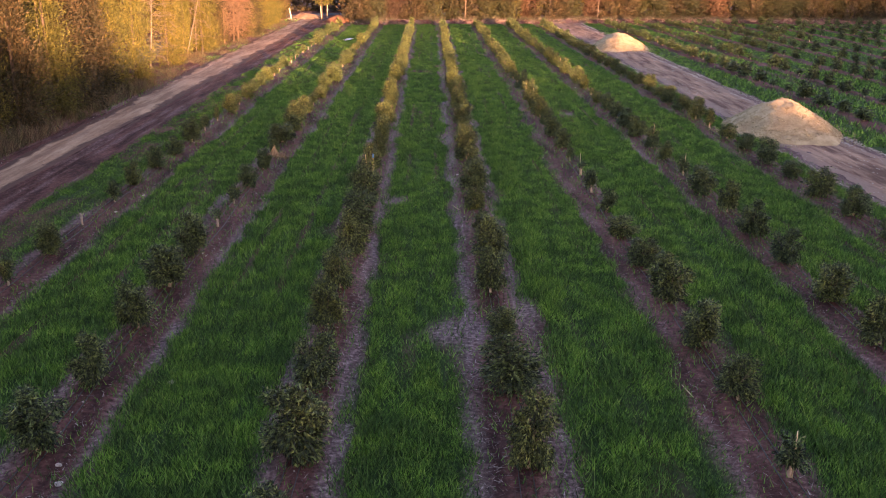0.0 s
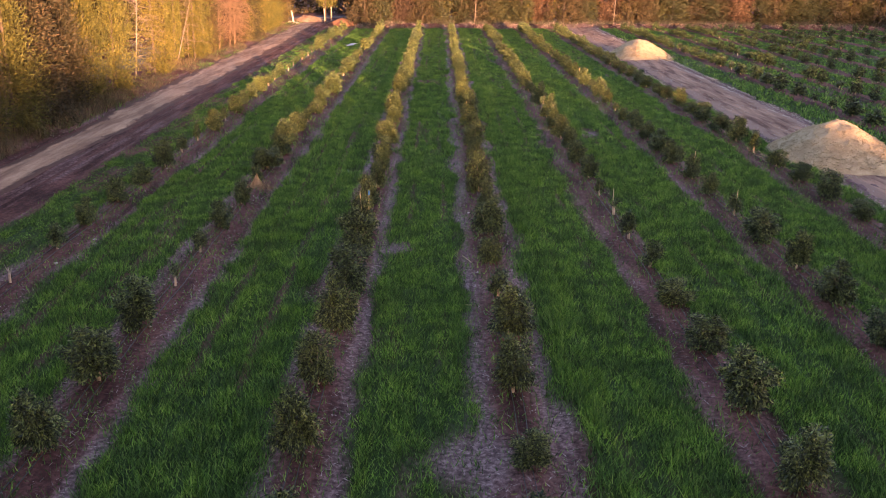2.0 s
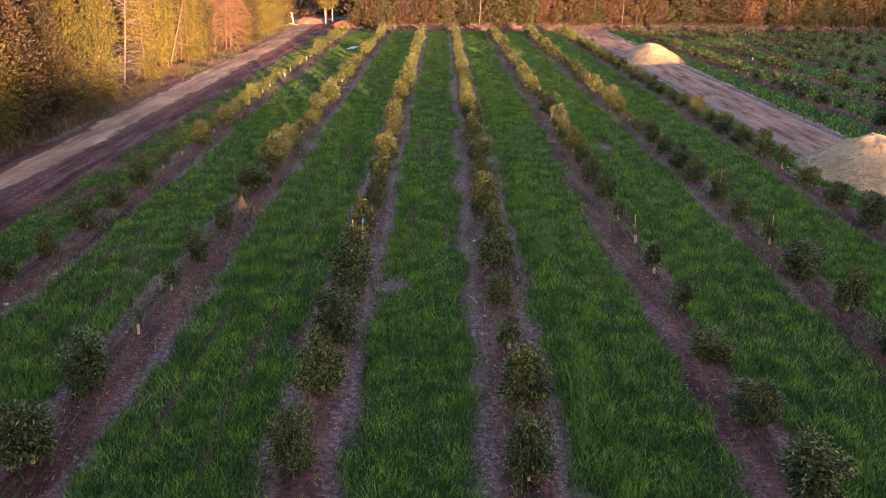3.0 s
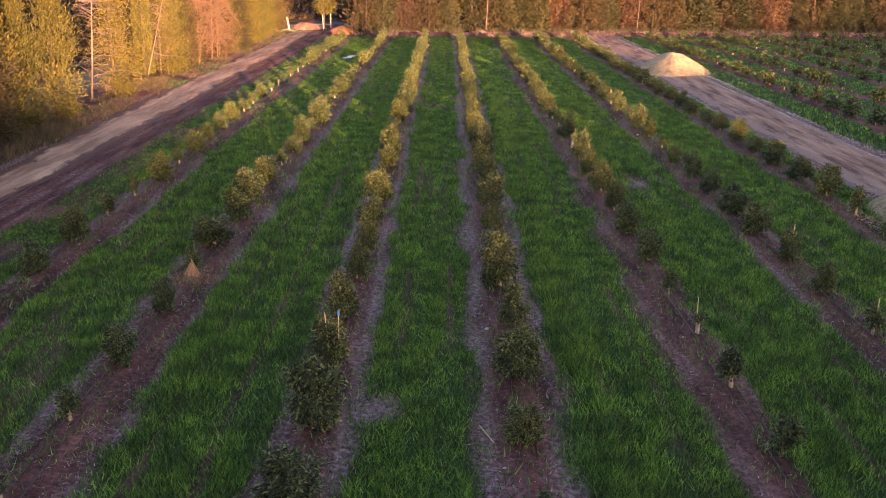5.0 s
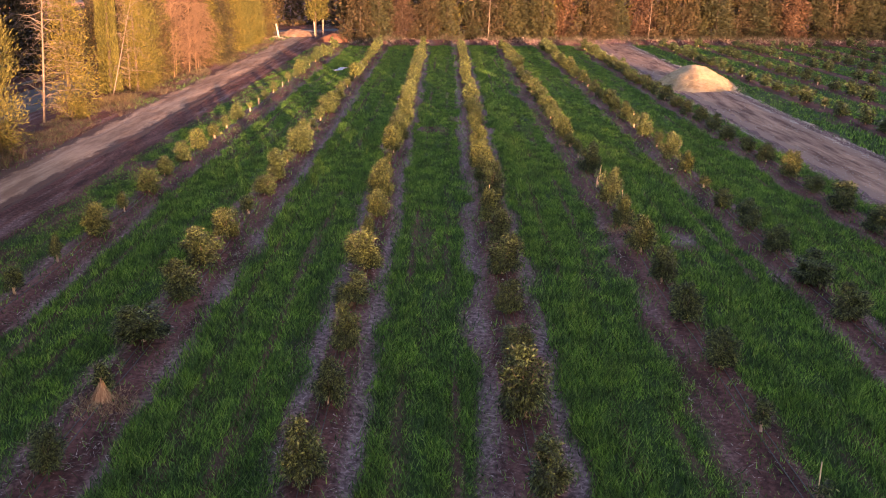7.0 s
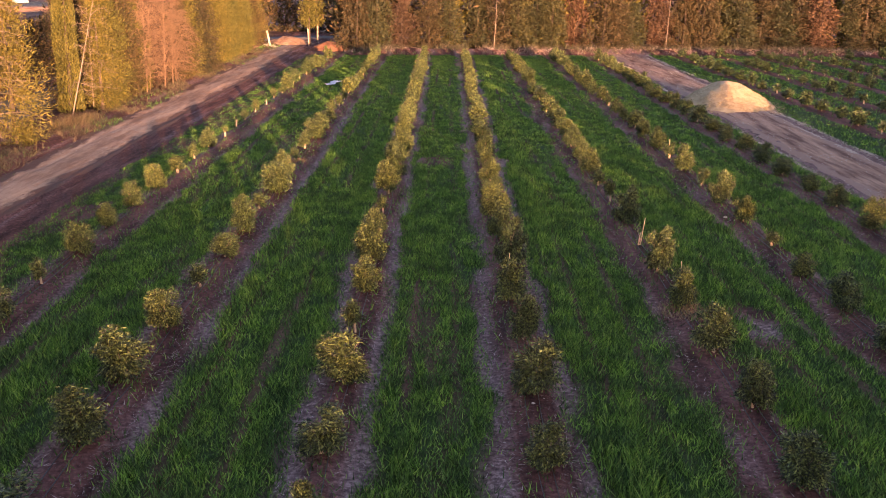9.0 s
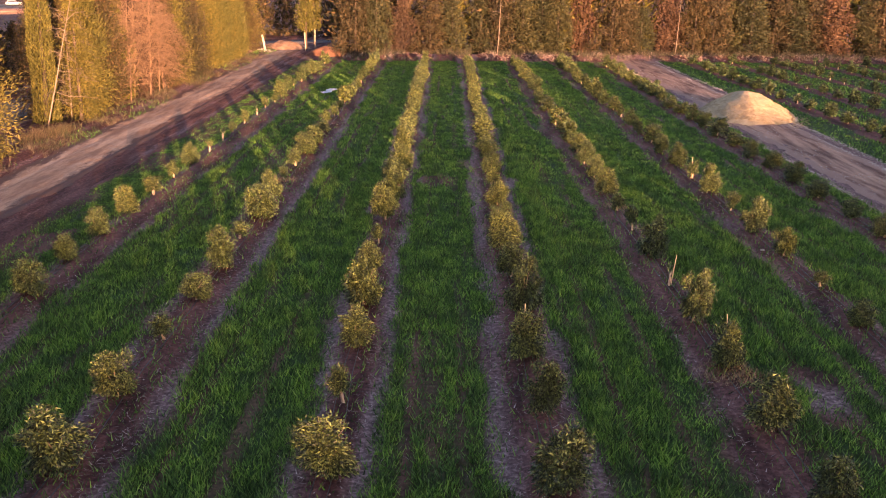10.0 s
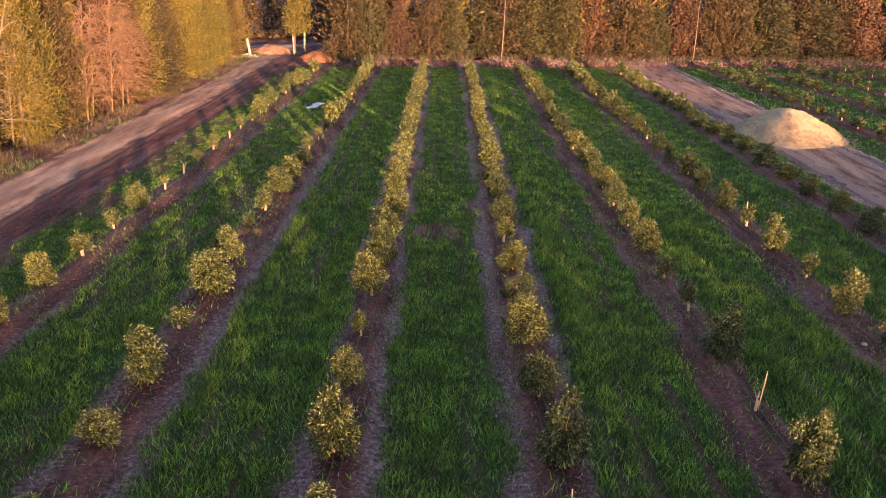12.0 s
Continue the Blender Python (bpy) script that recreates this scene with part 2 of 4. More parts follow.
M_RUSSET = leafy("russet_needles", [(0.0, (0.036, 0.022, 0.014)), (0.5, (0.076, 0.045, 0.029)), (1.0, (0.130, 0.084, 0.056))], 2.0, (0.75, 0.7, 0.65), 0.8, 0.1)
M_BARK = plain("grey_bark", (0.12, 0.085, 0.06), (0.24, 0.18, 0.13), 0.08, 0.9, 0.01)
M_TRUNK = plain("dark_bark", (0.035, 0.024, 0.016), (0.085, 0.060, 0.042), 0.08, 0.9, 0.01)
M_PALE = plain("bleached_wood", (0.22, 0.17, 0.125), (0.38, 0.31, 0.24), 0.1, 0.85, 0.006)
M_DEAD = plain("dead_wood", (0.115, 0.085, 0.063), (0.20, 0.155, 0.117), 0.1, 0.9, 0.006)
M_TWIG = plain("russet_twigs", (0.115, 0.066, 0.038), (0.21, 0.135, 0.078), 0.1, 0.9, 0.006)
M_GUARD = plain("card_guard", (0.34, 0.22, 0.145), (0.50, 0.35, 0.24), 0.2, 0.8, 0.002)
M_CANE = plain("cane", (0.42, 0.30, 0.15), (0.58, 0.43, 0.24), 0.1, 0.7, 0.002)
M_PIPE = plain("black_polythene", (0.018, 0.016, 0.016), (0.035, 0.030, 0.028), 0.3, 0.55, 0.001)


# ---------------------------------------------------------------- mesh helpers
def mesh_from(name, verts, faces, mat, smooth=False):
    """A mesh from an array of places and an array of equal-sided faces."""
    me = bpy.data.meshes.new(name)
    verts, faces = np.asarray(verts, np.float32), np.asarray(faces, np.int32)
    n, k = faces.shape
    me.vertices.add(len(verts))
    me.vertices.foreach_set("co", verts.ravel())
    me.loops.add(n * k)
    me.loops.foreach_set("vertex_index", faces.ravel())
    me.polygons.add(n)
    me.polygons.foreach_set("loop_start", np.arange(0, n * k, k, dtype=np.int32))
    if smooth:
        me.polygons.foreach_set("use_smooth", np.ones(n, bool))
    me.update(calc_edges=True)
    me.materials.append(mat)
    return me


def part(name, me, parent, label=""):
    ob = new(name, me)
    ob.parent = parent
    return tagged(ob, label)


def sheet(xs, ys):
    """Places and quads of a grid over xs and ys."""
    gx, gy = np.meshgrid(xs, ys)
    i = np.arange(gx.size).reshape(gx.shape)
    quads = np.stack([i[:-1, :-1], i[:-1, 1:], i[1:, 1:], i[1:, :-1]], -1).reshape(-1, 4)
    return gx.ravel(), gy.ravel(), quads


def tube(points, radii, sides=6):
    """A tapered tube along a polyline, closed at its end."""
    points = [Vector(p) for p in points]
    verts, faces = [], []
    for n, p in enumerate(points):
        ahead = (points[min(n + 1, len(points) - 1)] - points[max(n - 1, 0)]).normalized()
        side = ahead.orthogonal().normalized()
        other = ahead.cross(side)
        for s in range(sides):
            a = 2 * math.pi * s / sides
            verts.append(p + radii[n] * (math.cos(a) * side + math.sin(a) * other))
    for n in range(len(points) - 1):
        for s in range(sides):
            a, b = n * sides + s, n * sides + (s + 1) % sides
            faces.append((a, b, b + sides, a + sides))
    return verts, faces


def merged(pieces):
    verts, faces = [], []
    for v, f in pieces:
        n = len(verts)
        verts += [tuple(p) for p in v]
        faces += [tuple(i + n for i in q) for q in f]
    return verts, faces


def leaves(base, way, length, width, fold=0.25, rng=None):
    """Folded lozenge leaves: two triangles each, from base along way."""
    n = len(base)
    way = way / np.linalg.norm(way, axis=1, keepdims=True)
    side = np.cross(way, rng.normal(size=(n, 3)))
    side /= np.linalg.norm(side, axis=1, keepdims=True)
    up = np.cross(side, way)
    length, width = length[:, None], width[:, None]
    mid = base + way * length * 0.45
    verts = np.stack([base, mid + side * width * 0.5 + up * width * fold, base + way * length, mid - side * width * 0.5 + up * width * fold], 1).reshape(-1, 3)
    i = np.arange(n)[:, None] * 4
    faces = np.concatenate([i + [0, 1, 2], i + [0, 2, 3]], 1).reshape(-1, 3)
    return verts, faces


def blades(x, y, z, tall, wide, lean, rng):
    """Single pointed blades standing at x, y, z."""
    n = len(x)
    a, b = rng.uniform(0, 2 * np.pi, n), rng.uniform(0, 2 * np.pi, n)
    foot = np.stack([x, y, z], 1)
    across = np.stack([np.cos(a), np.sin(a), np.zeros(n)], 1) * (wide / 2)[:, None]
    tip = foot + np.stack([np.cos(b) * lean, np.sin(b) * lean, tall], 1)
    verts = np.stack([foot - across, foot + across, tip], 1).reshape(-1, 3)
    return verts, np.arange(3 * n).reshape(-1, 3)


# ---------------------------------------------------------------- ground and roads
def build_ground():
    far = np.array([60, 90, 150, 300, 700, 1600, 3500], float)
    xs = np.concatenate([-34 - far[::-1], np.arange(-34, 34, 0.28), np.arange(34, 92, 0.8), 92 + far])
    ys = np.concatenate([-60 - far[::-1], np.arange(-60, -16, 4.0), np.arange(-16, 14, 1.0), np.arange(14, 120, 0.4), np.arange(120, 200, 0.6), 200 + far])
    x, y, quads = sheet(xs, ys)
    z = height(x, y)
    me = mesh_from("ground", np.stack([x, y, z], 1), quads, M_GROUND, True)
    soil = me.attributes.new("soil", "FLOAT", "POINT")
    soil.data.foreach_set("value", soil_amount(x, y).astype(np.float32))
    litter = np.zeros_like(x)
    for key, (middle, _) in ROWS.items():
        left, right = BARE[key]
        for at in (middle - left + 0.15, middle + right - 0.15):
            litter = np.maximum(litter, STREWN[key] * np.exp(-(((x - at) / 0.48) ** 2)) * (0.45 + 0.55 * value_noise(x, y, 2.5, 91)))
    for px, py, r in ((1.45, 28.0, 1.5), (-0.9, 45.6, 1.0), (11.3, 73.6, 1.2)):
        litter = np.maximum(litter, np.exp(-((np.hypot(x - px, y - py) / r) ** 2)))
    # streaky soil beside the road, paled to look sunlit along its ruts
    litter = np.maximum(litter, step(-18.2, -18.8, x) * (0.02 + 0.42 * step(0.46, 0.62, fractal(x * 8, y * 0.15, 2.0, 93))))
    litter = np.maximum(litter, 0.6 * step(22.0, 22.6, x) * (1 - step(29.6, 30.2, x)))
    red = 1 - litter
    tone = me.attributes.new("red", "FLOAT", "POINT")
    tone.data.foreach_set("value", red.astype(np.float32))
    tagged(new("ground", me), "dark red-brown orchard soil under grass lanes and dry litter", "ground", kind="structure")


def build_road(name, left, right, y0, y1, mat, label, seed, ruts=(), lift=0.055):
    """A dirt road with ragged edges that dip under the ground beside it."""
    us, ys = np.linspace(0, 1, 44), np.arange(y0, y1, 0.45)
    u, y, quads = sheet(us, ys)
    l = left(y) + 0.7 * (fractal(y, y * 0, 4.0, seed) - 0.5)
    r = right(y) + 0.7 * (fractal(y, y * 0 + 9, 4.0, seed + 5) - 0.5)
    x = l + (r - l) * u
    z = height(x, y) + lift - 0.11 * np.abs(2 * u - 1) ** 4 + 0.05 * (fractal(x, y, 1.1, seed + 3) - 0.5) + 0.03 * (fractal(x, y, 0.8, seed + 8) - 0.5)
    for at in ruts:
        z = z - 0.035 * np.exp(-(((u - at - 0.05 * (value_noise(y, y * 0, 8, seed) - 0.5)) / 0.05) ** 2))
    me = mesh_from(name, np.stack([x, y, z], 1), quads, mat, True)
    worn = me.attributes.new("verge", "FLOAT", "POINT")
    worn.data.foreach_set("value", (np.abs(2 * u - 1) ** 1.5).astype(np.float32))
    tagged(new(name, me), label, "road", kind="structure")


def road_shift(y):
    """The road along the tree belt bends away a little towards its far end."""
    return -1.0 * step(60, 110, y) - 0.2 * step(120, 160, y) - 1.2 * step(165, 200, y)


build_ground()
build_road("dirt_road", lambda y: -24.4 + road_shift(y), lambda y: -21.0 + 0.7 * step(55, 100, y) - 0.8 * step(150, 180, y), -45, 205, M_ROAD, "pale pinkish dirt road with worn wheel ruts", 3, (0.3, 0.72))
build_road("dirt_track", lambda y: 23.3 + 0 * y, lambda y: 29.0 + 0 * y, -45, 183, M_TRACK, "crusted pale dirt track with dark muddy ruts", 17, (0.25, 0.7))


# ---------------------------------------------------------------- grass, litter and brush
def scatter(rng, x0, x1, y0, y1, number, keep):
    x, y = rng.uniform(x0, x1, number), rng.uniform(y0, y1, number)
    ok = rng.uniform(0, 1, number) < keep(x, y)
    return x[ok], y[ok]


def grass_keep(x, y):
    lush = 1 - soil_amount(x, y)
    rows = 0.55 + 0.45 * np.sin(x * 2 * np.pi / 0.42 + 2 * value_noise(x, y, 4, 3))
    clump = step(0.30, 0.62, value_noise(x, y * 0.18, 0.34, 51) * 0.55 + fractal(x, y * 0.18, 1.2, 52) * 0.5)
    tuft = step(0.30, 0.62, value_noise(x, y * 0.5, 0.26, 57))
    return lush * (0.34 + 0.66 * clump) * (0.55 + 0.45 * rows) * (0.6 + 0.4 * tuft) * 1.5 + 0.02 + 0.05 * tuft * clump


def vigour(x):
    """Grass grows lusher along one edge of some lanes."""
    return 1 + 0.45 * np.exp(-(((x - 4.9) / 0.75) ** 2)) + 0.25 * np.exp(-(((x + 7.0) / 0.7) ** 2)) + 0.25 * np.exp(-(((x - 10.6) / 0.6) ** 2)) - 0.18 * np.exp(-(((x - 7.3) / 0.8) ** 2)) - 0.15 * np.exp(-(((x - 0.6) / 0.9) ** 2))


def grass_lane(x0, x1, y0, y1, density, label, seed, big=1.0):
    rng = np.random.default_rng(seed)
    x, y = scatter(rng, x0, x1, y0, y1, int((x1 - x0) * (y1 - y0) * density), grass_keep)
    grow = (0.45 + 0.6 * fractal(x, y * 0.15, 1.3, 61) + 0.5 * value_noise(x, y * 0.18, 0.34, 51)) * (1 - 0.4 * step(85, 125, y)) * (0.5 + 0.5 * step(-16.6, -15.2, x)) * vigour(x)
    tall = big ** 0.4 * grow * rng.uniform(0.09, 0.27, len(x))
    v, f = blades(x, y, height(x, y) - 0.01, tall, big ** 1.6 * rng.uniform(0.018, 0.040, len(x)), tall * rng.uniform(0.2, 1.0, len(x)), rng)
    return tagged(new("grass", mesh_from("grass", v, f, M_GRASS)), label, "grass", kind="stuff")


centres = [m for m, _ in ROWS.values()]
for n, (a, b) in enumerate(zip([-18.8] + centres, centres + [23.4])):
    for y0, y1, density, big in ((-14, 15, 90, 1.5), (15, 60, 860, 0.95), (60, 105, 540, 1.1), (105, 179, 270, 1.35)):
        if (n in (0, 7)) and y0 < 60:
            density = density * 0.7
        grass_lane(a, b, y0, y1, density, "lush green grass in the lane between tree rows", 200 + n * 10 + y0, big)
grass_lane(29.0, 90, 60, 184, 40, "green grass between the rows of the far plot", 7, 2.1)


def straw(x0, x1, y0, y1, number, keep, mat, label, name, seed, tall=(0.01, 0.06), reach=(0.06, 0.28), wide=(0.014, 0.036)):
    rng = np.random.default_rng(seed)
    x, y = scatter(rng, x0, x1, y0, y1, number, keep)
    n = len(x)
    v, f = blades(x, y, height(x, y) + 0.005, rng.uniform(*tall, n), rng.uniform(*wide, n), rng.uniform(*reach, n), rng)
    return tagged(new(name, mesh_from(name, v, f, mat)), label, name.replace("_", " "), kind="stuff")


def mulch_keep(x, y):
    spots = ((9.1, 75.0, 0.95), (-8.7, 56.2, 0.85), (9.0, 96.3, 0.6), (-9.0, 101.0, 0.6))
    return np.max([np.exp(-((np.hypot(x - a, y - b) / r) ** 4)) for a, b, r in spots], axis=0)


def litter_keep(x, y):
    near = np.zeros_like(x)
    for key, (middle, _) in ROWS.items():
        near = np.maximum(near, STREWN[key] * np.exp(-(((np.abs(x - middle) - 1.0) / 0.6) ** 2)))
    return near * soil_amount(x, y) * (0.3 + 0.7 * fractal(x, y, 1.5, 71))


straw(-10, 10.5, 55, 103, 420000, mulch_keep, M_MULCH, "tan dry grass heaped round the stems of some trees", "dry_mulch", 15, (0.04, 0.2), (0.05, 0.25), (0.01, 0.03))
straw(-18, 22.5, 15, 130, 560000, litter_keep, M_STRAW, "grey dry straw strewn along the tree rows", "straw_litter", 5)
straw(-27.5, -24.3, 25, 90, 62000, lambda x, y: step(-24.6, -25.6, x) * step(0.25, 0.6, fractal(x, y, 2, 85)), M_BRUSH, "rust-brown dead undergrowth at the foot of the belt", "undergrowth", 26, (0.2, 1.0), (0.1, 0.6), (0.015, 0.045))
straw(-29, -24.3, 25, 190, 90000, lambda x, y: step(-24.4, -25.6, x) * step(0.3, 0.7, fractal(x, y, 2, 81)), M_BRUSH, "brown dry weeds along the foot of the tree belt", "dry_brush", 6, (0.08, 0.45), (0.1, 0.5), (0.015, 0.04))
straw(-27, -24.2, 25, 190, 15000, lambda x, y: step(0.45, 0.7, fractal(x, y, 6, 82)) * step(0.3, 0.7, fractal(x, y, 0.8, 84)), M_GRASS, "tufts of green grass on the road verge", "verge_grass", 8, (0.1, 0.35), (0.03, 0.2), (0.02, 0.04))
straw(-14, 92, 175, 196, 90000, lambda x, y: step(field_end(x) + 0.5, field_end(x) + 3.5, y) * step(0.35, 0.6, fractal(x, y, 2.2, 183)), M_BRUSH, "brown dead weeds on the bank at the field's end", "bank_weeds", 29, (0.1, 1.0), (0.1, 0.7), (0.02, 0.07))
straw(-14, 92, 174, 196, 70000, lambda x, y: step(field_end(x) - 0.5, field_end(x) + 2.5, y) * step(0.45, 0.7, fractal(x, y, 3, 83)), M_STRAW, "pinkish dry brush on the bank at the field's end", "bank_brush", 9, (0.03, 0.6), (0.1, 0.7), (0.02, 0.06))
straw(-29.4, -25.6, 108, 118, 14000, lambda x, y: np.exp(-((np.hypot((x + 27.6) / 1.3, (y - 113.8) / 2.8)) ** 4)), M_BRUSH, "heap of brown twigs at the gap in the belt", "dry_brush", 19, (0.1, 0.8), (0.1, 0.6), (0.012, 0.03))


# ---------------------------------------------------------------- orchard trees
def crown_mesh(seed, tall, wide, clear, number, leaf=1.0):
    """Long drooping leaves in tufts at the shoot tips of an uneven, lumpy crown, down to clear metres over the ground."""
    rng = np.random.default_rng(seed)
    lobes = []
    for n in range(10):
        a, k = n * 2.4 + rng.uniform(0, 1.3), (n + 0.5) / 10
        r = wide * 0.5 * rng.uniform(0.45, 0.86) * math.sin(math.pi * (0.27 + 0.60 * k)) ** 0.7
        lobes.append((math.cos(a) * r, math.sin(a) * r, clear + (tall - clear) * (0.16 + 0.68 * k + rng.uniform(-0.09, 0.09)), rng.uniform(0.11, 0.21) * wide))
    lobes.append((0, 0, clear + (tall - clear) * 0.45, wide * 0.22))
    lobes.append((rng.uniform(-0.12, 0.12) * wide, rng.uniform(-0.12, 0.12) * wide, clear + (tall - clear) * 0.85, wide * 0.18))
    if clear < 0.1:
        for n in range(5):
            a, r = n * 1.26 + rng.uniform(0, 0.9), wide * 0.5 * rng.uniform(0.35, 0.72)
            lobes.append((math.cos(a) * r, math.sin(a) * r, tall * rng.uniform(0.16, 0.30), rng.uniform(0.14, 0.22) * wide))
    lobes = np.array(lobes)
    tufts = max(4, number // 15)
    weight = lobes[:, 3] ** 2
    pick = lobes[rng.choice(len(lobes), tufts, p=weight / weight.sum())]
    d = rng.normal(size=(tufts, 3)) + [0, 0, 0.25]
    d /= np.linalg.norm(d, axis=1, keepdims=True)
    tips = pick[:, :3] + d * pick[:, 3:] * rng.uniform(0.6, 1.08, (tufts, 1)) * [1, 1, 1.05]
    tips[:, :2] *= (wide * 0.5 - 0.06) / np.percentile(np.hypot(tips[:, 0], tips[:, 1]), 93)
    tips[:, 2] = clear + (tips[:, 2] - clear) * (tall - 0.04 - clear) / (np.percentile(tips[:, 2], 97) - clear)
    which = rng.integers(0, tufts, number)
    out = tips[which] - [0, 0, clear + (tall - clear) * 0.35]
    out /= np.linalg.norm(out, axis=1, keepdims=True) + 1e-6
    base = tips[which] + rng.normal(size=(number, 3)) * 0.06 - out * rng.uniform(0, 0.16, (number, 1))
    base[:, 2] = np.clip(base[:, 2], clear * 0.8 + 0.10, tall * 1.05)
    way = out * [0.7, 0.7, 0.5] + rng.normal(size=(number, 3)) * 0.5 + [0, 0, -0.45]
    v, f = leaves(base, way, leaf * rng.uniform(0.07, 0.15, number), leaf * rng.uniform(0.026, 0.046, number), 0.2, rng)
    v[:, 2] = np.maximum(v[:, 2], 0.03)
    return mesh_from("crown", v, f, M_LEAF)


def stem(seed, tall, wide, mat, thing, spread=4):
    """The stem of a young tree and its limbs, each a part under the stem."""
    rng = random.Random(seed)
    top = Vector((rng.uniform(-0.05, 0.05), rng.uniform(-0.05, 0.05), tall * 0.66))
    v, f = tube([(0, 0, -0.08), (0, 0, tall * 0.3), top], [0.034, 0.028, 0.012])
    trunk = part("trunk", mesh_from("trunk", v, f, mat, True), thing)
    for n in range(spread):
        a = n * 2.4 + rng.random()
        start = Vector((0, 0, tall * rng.uniform(0.25, 0.45)))
        end = Vector((math.cos(a) * wide * 0.36, math.sin(a) * wide * 0.36, tall * rng.uniform(0.55, 0.85)))
        v, f = tube([start, start.lerp(end, 0.5) + Vector((0, 0, -0.03)), end], [0.016, 0.012, 0.005], 5)
        part("limb", mesh_from("limb", v, f, mat, True), trunk)


def guard_mesh(seed, tall, wide=1.0):
    """An open sleeve of card round the stem, a little crushed."""
    rng = random.Random(seed)
    verts, faces, sides = [], [], 12
    lean = (rng.uniform(-0.03, 0.03), rng.uniform(-0.03, 0.03))
    for r, z in ((0.085, -0.04), (0.083, tall * 0.5), (0.080, tall), (0.074, tall), (0.076, 0.0)):
        for s in range(sides):
            a = 2 * math.pi * s / sides
            k = wide * r * (1 + 0.12 * math.cos(2 * a + seed))
            verts.append((k * math.cos(a) + lean[0] * z / tall, k * math.sin(a) + lean[1] * z / tall, z + (0.012 * math.sin(a * 2 + seed) if z == tall else 0)))
    for n in range(4):
        for s in range(sides):
            a, b = n * sides + s, n * sides + (s + 1) % sides
            faces.append((a, b, b + sides, a + sides))
    return mesh_from("trunk_guard", verts, faces, M_GUARD, True)


def stake_mesh(seed, tall):
    rng = random.Random(seed)
    lean = Vector((rng.uniform(-0.06, 0.12), rng.uniform(-0.06, 0.06), 1)) * tall
    v, f = tube([(0.06, 0.05, -0.1), Vector((0.06, 0.05, 0)) + lean * 0.5, Vector((0.06, 0.05, 0)) + lean], [0.017, 0.017, 0.015], 6)
    f = f + [tuple(range(len(v) - 6, len(v) - 2)), (len(v) - 2, len(v) - 1, len(v) - 6, len(v) - 3)]
    return mesh_from("stake", v, f, M_CANE)


def orchard_tree(seed, kind, staked=False, loose=False):
    """A young orchard tree with its stem, crown and sleeve; returns the thing and its natural height and width."""
    if kind == "bush":
        tall, wide, clear, number = 1.5, 1.25, 0.02, 7000
        label = "bushy young orchard tree with drooping olive-green leaves"
    elif kind == "young":
        tall, wide, clear, number = 1.05, 0.75, 0.10, 1900
        label = "small young orchard tree in a pale sleeve"
    elif kind == "bare":
        tall, wide, clear, number = 0.9, 0.4, 0.5, 26
        label = "nearly leafless orchard sapling in a pale sleeve"
    else:
        tall, wide, clear, number = 0.8, 0.45, 0.40, 260
        label = "tiny orchard sapling in a pale sleeve"
    if staked:
        label += ", cane stake"
    thing = new("orchard_tree")
    stem(seed, tall, wide, M_PALE if kind == "bare" else M_BARK, thing, 4 if kind in ("bush", "bare") else 3)
    part("crown", crown_mesh(seed, tall, wide, clear, number // 3 if loose else number, 1.6 if loose else 1.0), thing)
    part("trunk_guard", guard_mesh(seed, 0.26 if kind == "bush" else 0.34, 0.52 if kind == "bush" else 0.64), thing, "pale card sleeve")
    if staked:
        part("stake", stake_mesh(seed, 1.75 if kind == "bush" else 1.25), thing, "yellowish cane stake")
    tagged(thing, label, "tree", "orchard trees")
    return thing, tall, wide


KINDS = {}


def plant(kind, variant, staked, x, y, tall, wide, turn):
    loose = kind == "bush" and y > 112 and not staked
    key = (kind, variant, "loose" if loose else staked)
    if key not in KINDS:
        KINDS[key] = orchard_tree(variant * 7 + len(kind) + 11 * staked, kind, staked, loose)
        thing = KINDS[key][0]
        thing.matrix_basis = pose(x, y, lie(x, y), 0, 0, turn)
        return thing
    thing, t, w = KINDS[key]
    uneven, lean = rng.uniform(0.84, 1.2), (rng.uniform(-7, 7), rng.uniform(-7, 7))
    sx = min(max(wide / w, 0.55), 1.5)
    sz = min(max(tall / t, 0.6), 1.3, max(0.8, 1.45 * sx))
    return copy_thing(thing, pose(x, y, lie(x, y), lean[0], lean[1], turn) @ Matrix.Diagonal((sx * uneven, sx / uneven, sz, 1)))


# height and crown width of the trees along each row, from the near end
SIZES = {}
SIZES[-15] = [(1.4, 1.2), (1.4, 1.2), (1.4, 1.2), (1.4, 1.2), (1.3, 0.8), (1.2, 1.1), (1.0, 0.3), (0.9, 0.6), (1.2, 0.9), (1.2, 1.0), (1.1, 1.1), (1.2, 1.4), (0.7, 0.5), (1.2, 0.5), (1.4, 1.2), (1.0, 0.5), (1.2, 1.2), (1.1, 1.0), (1.2, 0.9), (1.3, 0.9), (1.0, 0.8), (1.0, 0.6), (1.3, 0.9), (0.5, 0.4), (0.9, 0.2), (0.8, 0.6), (1.1, 0.7), (1.0, 0.3), (0.9, 0.7), (0.7, 0.8), (1.2, 1.3), (1.4, 1.3), (0.9, 0.7), (1.1, 1.2), (1.4, 1.2), (1.4, 1.2), (1.0, 1.4), (0.8, 0.5), (1.4, 1.2), (1.4, 1.2)]
